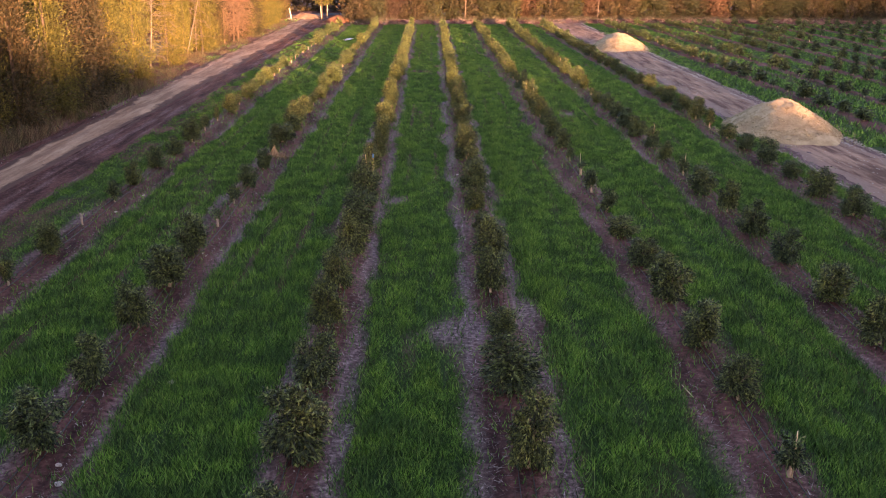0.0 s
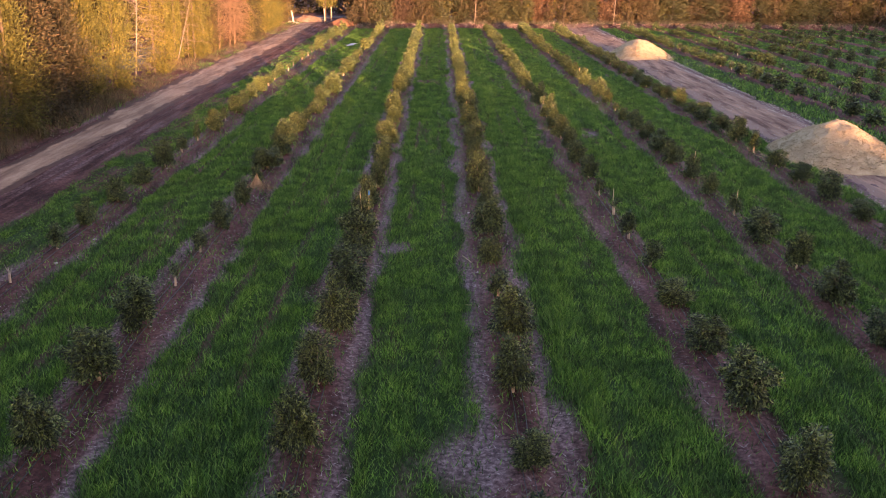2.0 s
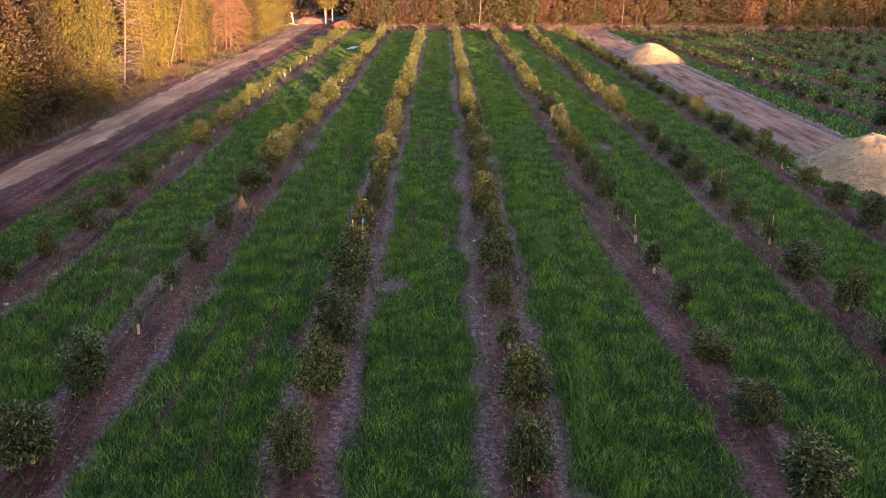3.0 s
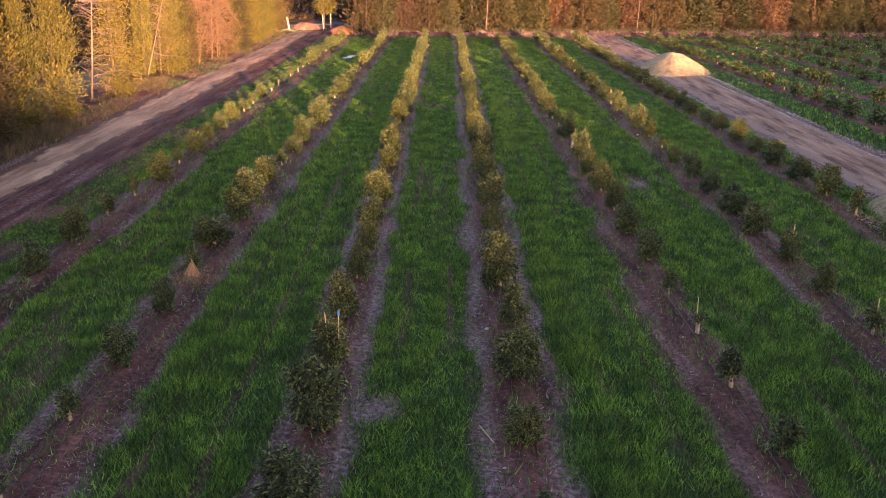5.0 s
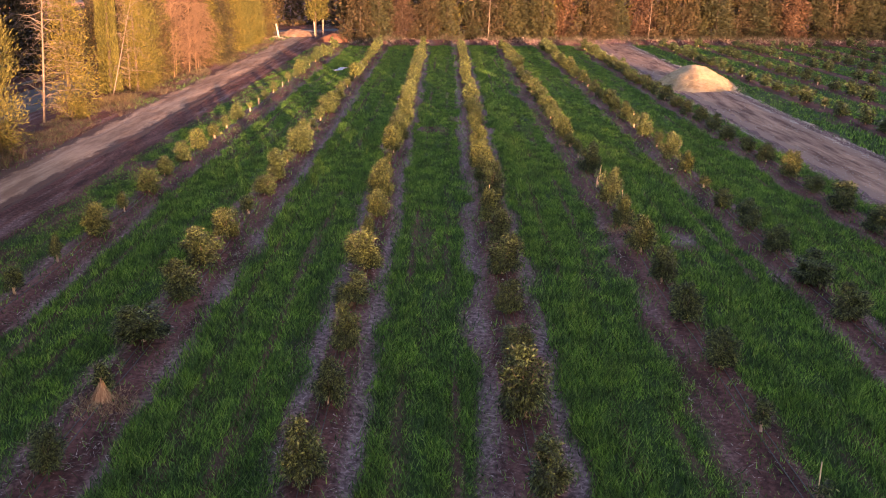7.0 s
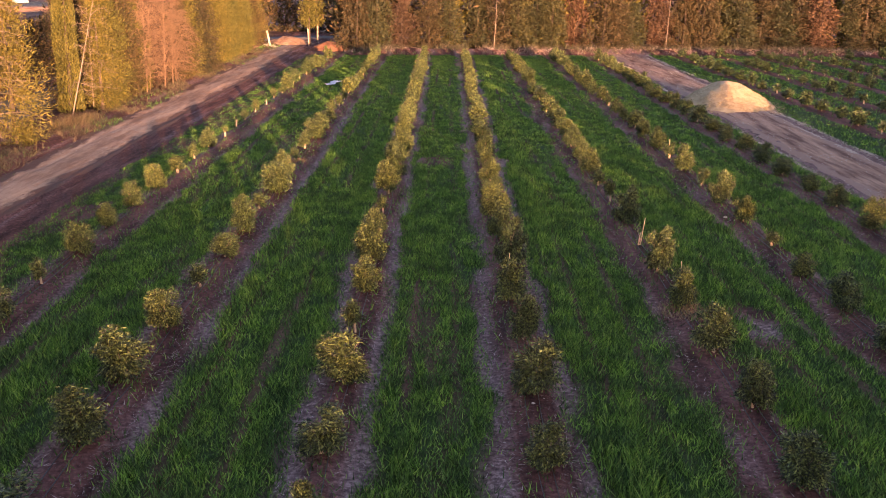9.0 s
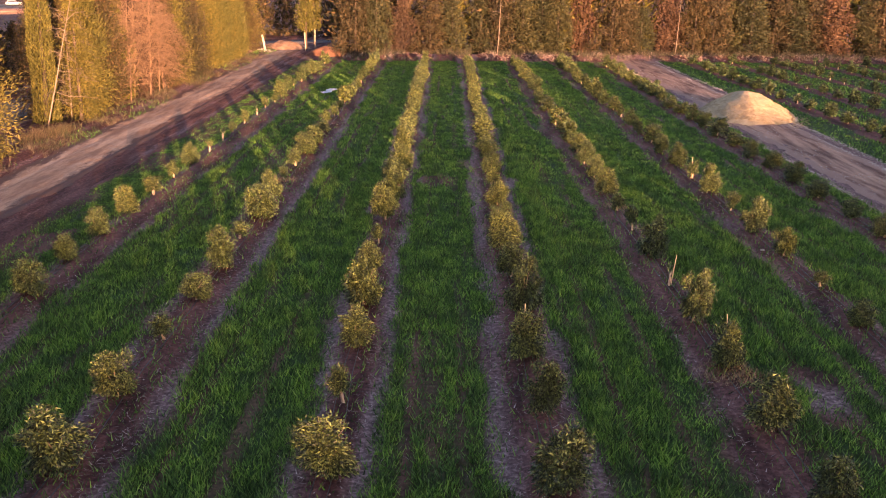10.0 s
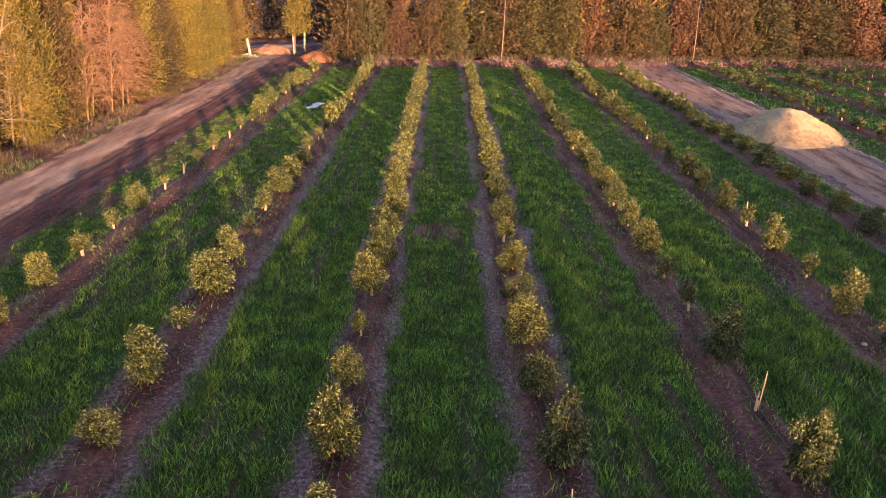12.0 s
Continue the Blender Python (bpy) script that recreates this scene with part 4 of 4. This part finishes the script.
def mound(x, y, wide, long, tall, seed, label):
    n, rings = 80, 30
    verts, faces = [(0, 0, mound_height(0.001, 0, wide, long, tall, seed))], []
    for r in range(1, rings + 1):
        for s in range(n):
            a, k = 2 * math.pi * s / n, 1.12 * r / rings
            px, py = math.cos(a) * wide * k, math.sin(a) * long * k
            verts.append((px, py, mound_height(px, py, wide, long, tall, seed)))
    for s in range(n):
        faces.append((0, 1 + s, 1 + (s + 1) % n))
    for r in range(rings - 1):
        for s in range(n):
            a, b = 1 + r * n + s, 1 + r * n + (s + 1) % n
            faces += [(a, a + n, b + n), (a, b + n, b)]
    thing = new("gravel_mound", mesh_from("gravel_mound", verts, faces, M_GRAVEL, True))
    thing.matrix_basis = pose(x, y, lie(x, y))
    return tagged(thing, label, "gravel heap", "gravel heaps")


mound(25.6, 66.2, 4.1, 5.4, 2.2, 3, "pale gravel heap with a rounded crest on the dirt track")
mound(26.4, 131.5, 4.0, 6.2, 2.05, 8, "pale gravel heap beside the dirt track")


# ---------------------------------------------------------------- beyond the belt: paved road, rail, dark trees
def ribbon(name, line, wide, mat, label, lift=0.03):
    """A flat strip along a line of places, with a thin edge."""
    verts, faces = [], []
    pts = [Vector((*p, 0)) for p in line]
    for n, p in enumerate(pts):
        ahead = (pts[min(n + 1, len(pts) - 1)] - pts[max(n - 1, 0)]).normalized()
        side = Vector((ahead.y, -ahead.x, 0)) * wide / 2
        for q, z in ((p - side, -0.3), (p - side, lift), (p + side, lift), (p + side, -0.3)):
            verts.append((q.x, q.y, lie(q.x, q.y) * 0.3 + z))
    for n in range(len(pts) - 1):
        for k in range(3):
            faces.append((4 * n + k, 4 * n + 4 + k, 4 * n + 5 + k, 4 * n + 1 + k))
    return tagged(new(name, mesh_from(name, verts, faces, mat)), label, "road", kind="structure")


PAVED = [(-35.0, y) for y in range(-60, 180, 10)] + [(-34.6, 186), (-33, 194), (-29.5, 201), (-24, 206), (-16, 209), (-4, 211), (20, 212)]
ribbon("road", PAVED, 5.5, M_ASPHALT, "grey paved road behind the tree belt", 0.08)
rail = new("guard_rail")
for n in range(22):
    y = 76 + n * 4.0
    v, f = tube([(-38.6, y, -0.2), (-38.6, y, 0.72)], [0.06, 0.06], 6)
    part("post", mesh_from("post", v, f, M_ASPHALT), rail)
profile = [(0.00, 0.45), (0.05, 0.50), (0.00, 0.56), (0.05, 0.62), (0.0, 0.70), (-0.02, 0.70), (-0.02, 0.45)]
v = [(-38.52 + a, y, z) for y in (74, 162) for a, z in profile]
part("beam", mesh_from("beam", v, [(i, (i + 1) % 7, (i + 1) % 7 + 7, i + 7) for i in range(7)], plain("weathered_steel", (0.07, 0.07, 0.075), (0.12, 0.12, 0.125), 0.3, 0.7, 0.001)), rail)
tagged(rail, "dark weathered steel guard rail along the paved road", "guard rail")
y = 10.0
while y < 215:
    low = 0.58 if 142 < y < 157 else 1.0
    stand(6, -44.5 + rng.uniform(-1, 1), y, low * rng.uniform(0.8, 1.0), "trees beyond the road")
    y += rng.uniform(3.4, 5.0)
x = -40.0
while x < -6:
    stand(6, x, 219 + rng.uniform(-1, 1), rng.uniform(0.8, 1.0), "trees beyond the road")
    x += rng.uniform(3.4, 4.6)


ribbon("yard", [(-150, 262), (-128, 284), (-106, 306), (-84, 328)], 56, M_TRACK, "pale dirt yard beyond the paved road", 0.06)


def box_shape(rings):
    """A closed shape through rings of four corners: (x0, x1, y0, y1, z)."""
    verts = [c for x0, x1, y0, y1, z in rings for c in ((x0, y0, z), (x1, y0, z), (x1, y1, z), (x0, y1, z))]
    faces = [(3, 2, 1, 0)] + [(4 * n + k, 4 * n + (k + 1) % 4, 4 * n + 4 + (k + 1) % 4, 4 * n + 4 + k) for n in range(len(rings) - 1) for k in range(4)]
    m = 4 * len(rings)
    return verts, faces + [(m - 4, m - 3, m - 2, m - 1)]


def parked_car(x, y, turn):
    paint = plain("silver_paint", (0.40, 0.41, 0.43), (0.46, 0.47, 0.49), 0.5, 0.3, 0.0)
    glass = plain("dark_glass", (0.02, 0.022, 0.025), (0.03, 0.032, 0.036), 0.5, 0.08, 0.0)
    tyre = plain("tyre_rubber", (0.015, 0.015, 0.015), (0.03, 0.03, 0.03), 0.1, 0.9, 0.002)
    car = new("car")
    body = part("body", mesh_from("body", *box_shape([(-2.0, 2.0, -0.78, 0.78, 0.25), (-2.12, 2.12, -0.86, 0.86, 0.42), (-2.1, 2.1, -0.86, 0.86, 0.68), (-2.02, 1.95, -0.80, 0.80, 0.90)]), paint), car)
    part("cabin", mesh_from("cabin", *box_shape([(-1.75, 1.0, -0.76, 0.76, 0.89), (-1.45, 0.45, -0.62, 0.62, 1.38), (-1.30, 0.30, -0.56, 0.56, 1.44)]), paint), car)
    for side in (-1, 1):
        part("window", mesh_from("window", [(-1.6, side * 0.755, 0.95), (0.85, side * 0.755, 0.95), (0.42, side * 0.645, 1.33), (-1.38, side * 0.645, 1.33)], [(0, 1, 2, 3)], glass), car)
    part("windscreen", mesh_from("windscreen", [(1.0, -0.68, 0.93), (1.0, 0.68, 0.93), (0.50, 0.57, 1.36), (0.50, -0.57, 1.36)], [(0, 1, 2, 3)], glass), car)
    part("rear_window", mesh_from("rear_window", [(-1.74, -0.68, 0.95), (-1.74, 0.68, 0.95), (-1.48, 0.57, 1.36), (-1.48, -0.57, 1.36)], [(0, 1, 2, 3)], glass), car)
    for wx in (-1.28, 1.30):
        for wy in (-0.80, 0.80):
            v, f = tube([(wx, wy - 0.10, 0.32), (wx, wy - 0.09, 0.32), (wx, wy + 0.09, 0.32), (wx, wy + 0.10, 0.32)], [0.18, 0.32, 0.32, 0.18], 14)
            wheel = part("wheel", mesh_from("wheel", v, f, tyre), car)
            v, f = tube([(wx, wy - 0.105, 0.32), (wx, wy + 0.105, 0.32), (wx, wy + 0.107, 0.32)], [0.17, 0.17, 0.01], 12)
            part("rim", mesh_from("rim", v, f, paint), wheel)
    car.matrix_basis = pose(x, y, lie(x, y) + 0.06, 0, 0, turn)
    return tagged(car, "silver car parked on the pale dirt yard", "car")


parked_car(-119.0, 317.0, 25)


# ---------------------------------------------------------------- the gateway at the corner
def heap(x, y, wide, long, tall, seed, mat, name, label):
    thing = mound(x, y, wide, long, tall, seed, label)
    thing.name = thing.data.name = name
    thing.data.materials[0] = mat
    thing["category"], thing["group"] = "earth heap", "earth heaps"
    return thing


M_DIRT = earth("pale_earth", (0.15, 0.088, 0.056), (0.29, 0.185, 0.122), (0.11, 0.064, 0.042), 0.9, 0.16, 0.95, 0.06)
M_CLAY = earth("red_clay", (0.10, 0.045, 0.026), (0.19, 0.092, 0.052), (0.075, 0.036, 0.022), 1.0, 0.12, 0.95, 0.04)
heap(-16.4, 182.6, 3.3, 2.6, 1.2, 21, M_CLAY, "earth_mound", "heap of red-brown earth beside the gateway")
heap(-24.2, 193.0, 4.2, 3.8, 1.1, 22, M_DIRT, "earth_mound", "low heap of pale earth beside the road")
heap(-27.6, 184.5, 1.6, 1.8, 0.45, 23, M_DIRT, "earth_mound", "low heap of pale earth beside the road")
v, f = tube([(0, 0, -0.2), (-0.18, 0, 1.0), (-0.40, 0.02, 2.1)], [0.16, 0.155, 0.15], 10)
n = len(v)
f = f + [(n - 10, n - 9, n - 8, n - 7), (n - 10, n - 7, n - 6, n - 5), (n - 10, n - 5, n - 4, n - 3), (n - 10, n - 3, n - 2, n - 1)]
gate_post = new("post", mesh_from("post", v, f, plain("pale_wood", (0.30, 0.25, 0.19), (0.42, 0.36, 0.28), 0.2, 0.85, 0.004)))
gate_post.matrix_basis = pose(-25.9, 187.0, lie(-25.9, 187.0))
tagged(gate_post, "leaning pale wooden post among rubble beside the road", "post")


def clear_trunk(x, y, tall, lean, seed):
    """A slim conifer with a pale bare stem below its crown."""
    thing = conifer(seed, tall, 2.6, 2.6, 3200, M_CYPRESS, "conifer with a pale bare lower trunk beside the gateway", 0.1)
    v, f = tube([(0, 0, -0.2), (lean * 0.4, 0, 1.4), (lean, 0, 3.4)], [0.17, 0.15, 0.13], 8)
    stem = [c for c in thing.children if c.name.startswith("trunk")][0]
    part("stem", mesh_from("stem", v, f, M_PALE, True), stem, "pale bare lower stem")
    thing.matrix_basis = pose(x, y, lie(x, y))
    return tagged(thing, group="trees of the belt")


clear_trunk(-20.3, 189.0, 11, -0.25, 31)
clear_trunk(-19.9, 195.2, 12, 0.05, 32)
clear_trunk(-15.8, 193.0, 11, -0.35, 33)
for x, y, k in ((-30.5, 189.5, 1.0), (-29.5, 194.0, 1.0), (-33, 197, 0.9)):
    stand(1, x, y, k)
for x, tall, lean, seed in ((7.2, 10, 0.4, 41), (33.0, 9, 0.3, 42)):
    t = bare_tree(seed, tall, (lean, 0.1), 9, M_DEAD)
    t.matrix_basis = pose(x, float(field_end(x)) + 5.2, lie(x, float(field_end(x)) + 5.2))


# ---------------------------------------------------------------- small things of the field
def pebbles(name, x, y, size, mat, label, seed, kind="stuff", over=None):
    """Small eight-sided stones lying half sunk."""
    rng = np.random.default_rng(seed)
    n = len(x)
    shape = np.array([(1, 0, 0), (0, 1, 0), (-1, 0, 0), (0, -1, 0), (0, 0, 0.7), (0, 0, -0.5)])
    v = shape[None] * size[:, None, None] * rng.uniform(0.6, 1.3, (n, 6, 1))
    a = rng.uniform(0, 6.28, n)
    c, s = np.cos(a)[:, None], np.sin(a)[:, None]
    v = np.stack([v[..., 0] * c - v[..., 1] * s, v[..., 0] * s + v[..., 1] * c, v[..., 2]], -1)
    v += np.stack([x, y, (height(x, y) if over is None else over) + size * 0.2], 1)[:, None]
    tri = np.array([(0, 1, 4), (1, 2, 4), (2, 3, 4), (3, 0, 4), (1, 0, 5), (2, 1, 5), (3, 2, 5), (0, 3, 5)])
    f = (tri[None] + 6 * np.arange(n)[:, None, None]).reshape(-1, 3)
    return tagged(new(name, mesh_from(name, v.reshape(-1, 3), f, mat)), label, name.replace("_", " "), kind=kind)


M_CLOD = plain("soil_clod", (0.09, 0.042, 0.030), (0.17, 0.085, 0.060), 0.2, 0.95)
stones = np.random.default_rng(77)
x, y = scatter(stones, -17, 22.5, 15, 150, 30000, lambda x, y: soil_amount(x, y) * np.max([np.exp(-(((x - m) / 0.9) ** 2)) for m, _ in ROWS.values()], axis=0) * value_noise(x, y, 3, 5) ** 2)
pebbles("field_stones", x, y, stones.uniform(0.010, 0.032, len(x)) * (1 + 1.5 * (stones.uniform(size=len(x)) > 0.97)), M_STONE, "small pale stones scattered along the tree rows", 1)
x, y = scatter(stones, -17, 22.5, 15, 90, 32000, lambda x, y: soil_amount(x, y) * np.max([np.exp(-(((x - m) / 0.6) ** 2)) for m, _ in ROWS.values()], axis=0))
pebbles("soil_clods", x, y, stones.uniform(0.012, 0.045, len(x)), M_CLOD, "crumbs of red-brown soil along the tree rows", 2)
x, y = scatter(stones, -22.3, -18.2, 25, 180, 4500, lambda x, y: 0.3 + 0.7 * value_noise(x, y, 2, 6))
pebbles("soil_clods", x, y, stones.uniform(0.015, 0.05, len(x)), M_CLOD, "dark red-brown clods beside the dirt road", 3)
x, y = scatter(stones, 23.0, 29.2, 15, 182, 9000, lambda x, y: value_noise(x, y, 2.5, 46) ** 1.5)
pebbles("track_stones", x, y, stones.uniform(0.012, 0.05, len(x)), M_STONE, "loose stones and crumbs lying on the dirt track", 33, over=height(x, y) + 0.05)
x, y = scatter(stones, -25.2, -21.9, 25, 185, 2600, lambda x, y: value_noise(x, y, 2.5, 47) ** 1.5)
pebbles("road_stones", x, y, stones.uniform(0.012, 0.04, len(x)), M_STONE, "loose stones and crumbs lying on the dirt road", 34, over=height(x, y) + 0.03)
# stony ridges on both edges of the track
for at, thick, seed in ((22.9, 0.18, 4), (29.2, 0.16, 5), (28.2, 0.14, 14)):
    y = stones.uniform(-14, 182, 5000)
    x = at + 0.35 * (value_noise(y, y * 0, 6, seed) - 0.5) + stones.normal(0, thick, 5000) * (0.6 + 0.8 * value_noise(y, y * 0, 3, seed + 1))
    pebbles("rubble_ridge", x, y, stones.uniform(0.02, 0.085, 5000) * (0.3 + value_noise(x, y, 2, 3)), M_STONE, "ridge of pale rubble along the edge of the track", seed)
for mx, my, w, l, t, seed in ((25.6, 66.2, 4.1, 5.4, 2.2, 3), (26.4, 131.5, 4.0, 6.2, 2.05, 8)):
    a, k = stones.uniform(0, 6.28, 3600), np.sqrt(stones.uniform(0, 0.9, 3600))
    px, py = np.cos(a) * w * k, np.sin(a) * l * k
    top = np.array([mound_height(p, q, w, l, t, seed) for p, q in zip(px, py)]) + lie(mx, my)
    pebbles("heap_stones", mx + px, my + py, stones.uniform(0.02, 0.075, 3600) * (0.5 + k), M_GRAVEL, "coarse stones on the flank of the gravel heap", 9, over=top)
    a, k = stones.uniform(0, 6.28, 2600), stones.uniform(0.75, 1.25, 2600)
    pebbles("loose_gravel", mx + np.cos(a) * w * k, my + np.sin(a) * l * k, stones.uniform(0.015, 0.07, 2600), M_GRAVEL, "loose gravel spilled round the foot of the heap", 6)
M_RUBBLE = plain("earthy_rubble", (0.12, 0.072, 0.055), (0.30, 0.21, 0.165), 0.4, 0.95)
x, y = scatter(stones, -12, 90, 175, 190, 26000, lambda x, y: np.exp(-(((y - field_end(x) - 3) / 2.0) ** 2)) * value_noise(x, y, 5, 9) ** 2)
pebbles("bank_rubble", x, y, stones.uniform(0.03, 0.16, len(x)), M_RUBBLE, "earthy rubble along the bank at the field's end", 7)
a = stones.uniform(0, 6.28, 70)
pebbles("rubble", -26.2 + stones.normal(0, 1.0, 70), 186.3 + stones.normal(0, 0.7, 70), stones.uniform(0.06, 0.2, 70), M_STONE, "white rubble round the foot of the post", 8)


def boulder(x, y, size, seed):
    bm = bmesh.new()
    bmesh.ops.create_icosphere(bm, subdivisions=2, radius=size)
    for v in bm.verts:
        v.co *= 1 + 0.35 * noise.noise(v.co * (1.5 / size) + Vector((seed, 0, 0)))
        v.co.z *= 0.6
    me = bpy.data.meshes.new("stone")
    bm.to_mesh(me)
    bm.free()
    me.materials.append(M_STONE)
    ob = new("stone", me)
    ob.matrix_basis = pose(x, y, lie(x, y) + size * 0.15, 0, 0, seed * 40)
    return tagged(ob, "pale fist-sized stone on the bare soil", "stone", "loose stones")


for n, (x, y, size) in enumerate(((-6.7, 24.2, 0.13), (3.0, 20.6, 0.09), (-7.9, 18.8, 0.10), (-8.2, 19.6, 0.08), (13.8, 42.0, 0.09), (14.3, 88.6, 0.10), (-14.2, 43.0, 0.09), (-13.9, 46.5, 0.08), (2.2, 51.5, 0.08))):
    boulder(x, y, size, n)

for key, (middle, first) in ROWS.items():
    for side in (-0.15, 0.17):
        line = []
        for n in range(73):
            y = -14 + n * 2.6
            x = middle + row_drift(key, y) + side + 0.05 * math.sin(n * 1.7 + key) + 0.04 * math.sin(n * 0.6 + side * 9)
            line.append((x, y, lie(x, y) + 0.025))
        v, f = tube(line, [0.013] * len(line), 4)
        pipe = new("drip_pipe", mesh_from("drip_pipe", v, f, M_PIPE, True))
        tagged(pipe, "thin black irrigation pipe lying along a tree row", "pipe", "irrigation pipes")


def crumpled_sheet(x, y, wide, long, turn, seed):
    us, vs = np.linspace(-1, 1, 26), np.linspace(-1, 1, 40)
    u, v, quads = sheet(us, vs)
    z = 0.16 * fractal(u * 2 + seed, v * 4, 0.9, seed) + 0.06 * value_noise(u * 3, v * 6, 0.4, seed + 3)
    ragged = 1 + 0.5 * (value_noise(v * 2, u * 0, 0.5, seed) - 0.5)
    px, py = u * wide * ragged, v * long * (1 + 0.3 * (value_noise(u * 2, u * 0, 0.5, seed + 9) - 0.5))
    ob = new("plastic_sheet", mesh_from("plastic_sheet", np.stack([px, py, z], 1), quads, plain("white_film", (0.26, 0.26, 0.27), (0.44, 0.43, 0.43), 0.3, 0.35, 0.004), True))
    solid = ob.modifiers.new("thickness", "SOLIDIFY")
    solid.thickness = 0.004
    ob.matrix_basis = pose(x, y, lie(x, y) + 0.03, 0, 0, turn)
    return tagged(ob, "crumpled white sheet standing in for a bright patch in the grass lane", "plastic sheet")


# white sheet added for the bright patch here, its whiteness set by colour
crumpled_sheet(-11.3, 141.8, 0.45, 1.7, -10, 5)



def straw_cone(x, y, wide, tall, seed):
    """Straw stood up in a cone round the stem of a sapling."""
    rng = np.random.default_rng(seed)
    n = 900
    a, k = rng.uniform(0, 2 * np.pi, n), rng.uniform(0.0, 0.75, n)
    out = np.stack([np.cos(a), np.sin(a), np.zeros(n)], 1)
    foot = out * (wide * (1 - k) * rng.uniform(0.85, 1.08, n))[:, None] + np.stack([k * 0, k * 0, tall * k - 0.02], 1)
    tip = out * (wide * np.maximum(0.08, 1 - k - 0.45) * rng.uniform(0.8, 1.3, n))[:, None] + np.stack([k * 0, k * 0, np.minimum(tall * 1.08, tall * (k + 0.42))], 1)
    across = np.stack([-np.sin(a), np.cos(a), np.zeros(n)], 1) * rng.uniform(0.008, 0.022, n)[:, None]
    verts = np.stack([foot - across, foot + across, tip], 1).reshape(-1, 3)
    cone = new("straw_cone", mesh_from("straw_cone", verts, np.arange(3 * n).reshape(-1, 3), M_MULCH))
    cone.matrix_basis = pose(x, y, lie(x, y))
    return tagged(cone, "cone of tan dry straw stood round a sapling stem", "straw")


straw_cone(-8.8, 56.4, 0.34, 0.62, 61)

# a blue marker on a cane beside one tree, and a fallen cane
M_BLUE = plain("blue_plastic", (0.015, 0.11, 0.32), (0.03, 0.16, 0.42), 0.1, 0.4, 0.001)
marker = new("row_marker")
v, f = tube([(0, 0, -0.1), (0.02, 0, 0.8), (0.03, 0, 1.6)], [0.014, 0.014, 0.012], 6)
part("cane", mesh_from("cane", v, f, M_CANE), marker)
v, f = tube([(0.03, 0, 1.54), (0.03, 0, 1.56), (0.03, 0, 1.70), (0.03, 0, 1.75), (0.03, 0, 1.76)], [0.005, 0.034, 0.032, 0.02, 0.002], 10)
part("cap", mesh_from("cap", v, f, M_BLUE, True), marker, "bright blue plastic cap")
marker.matrix_basis = pose(-2.35, 48.3, lie(-2.35, 48.3))
tagged(marker, "cane marker with a bright blue cap in a tree row", "marker")
for x, y, turn, size in ((1.9, 44.2, 20, 1.0), (7.9, 23.6, 8, 0.8), (1.6, 38.9, 75, 0.7)):
    v, f = tube([(-size / 2, 0, 0.02), (0, 0.01, 0.03), (size / 2, 0, 0.02)], [0.016, 0.016, 0.013], 6)
    cane = new("fallen_cane", mesh_from("fallen_cane", v, f, M_CANE))
    cane.matrix_basis = pose(x, y, lie(x, y) + 0.01, 0, 0, 90 + turn)
    tagged(cane, "pale fallen cane lying on the litter", "cane", "fallen canes")
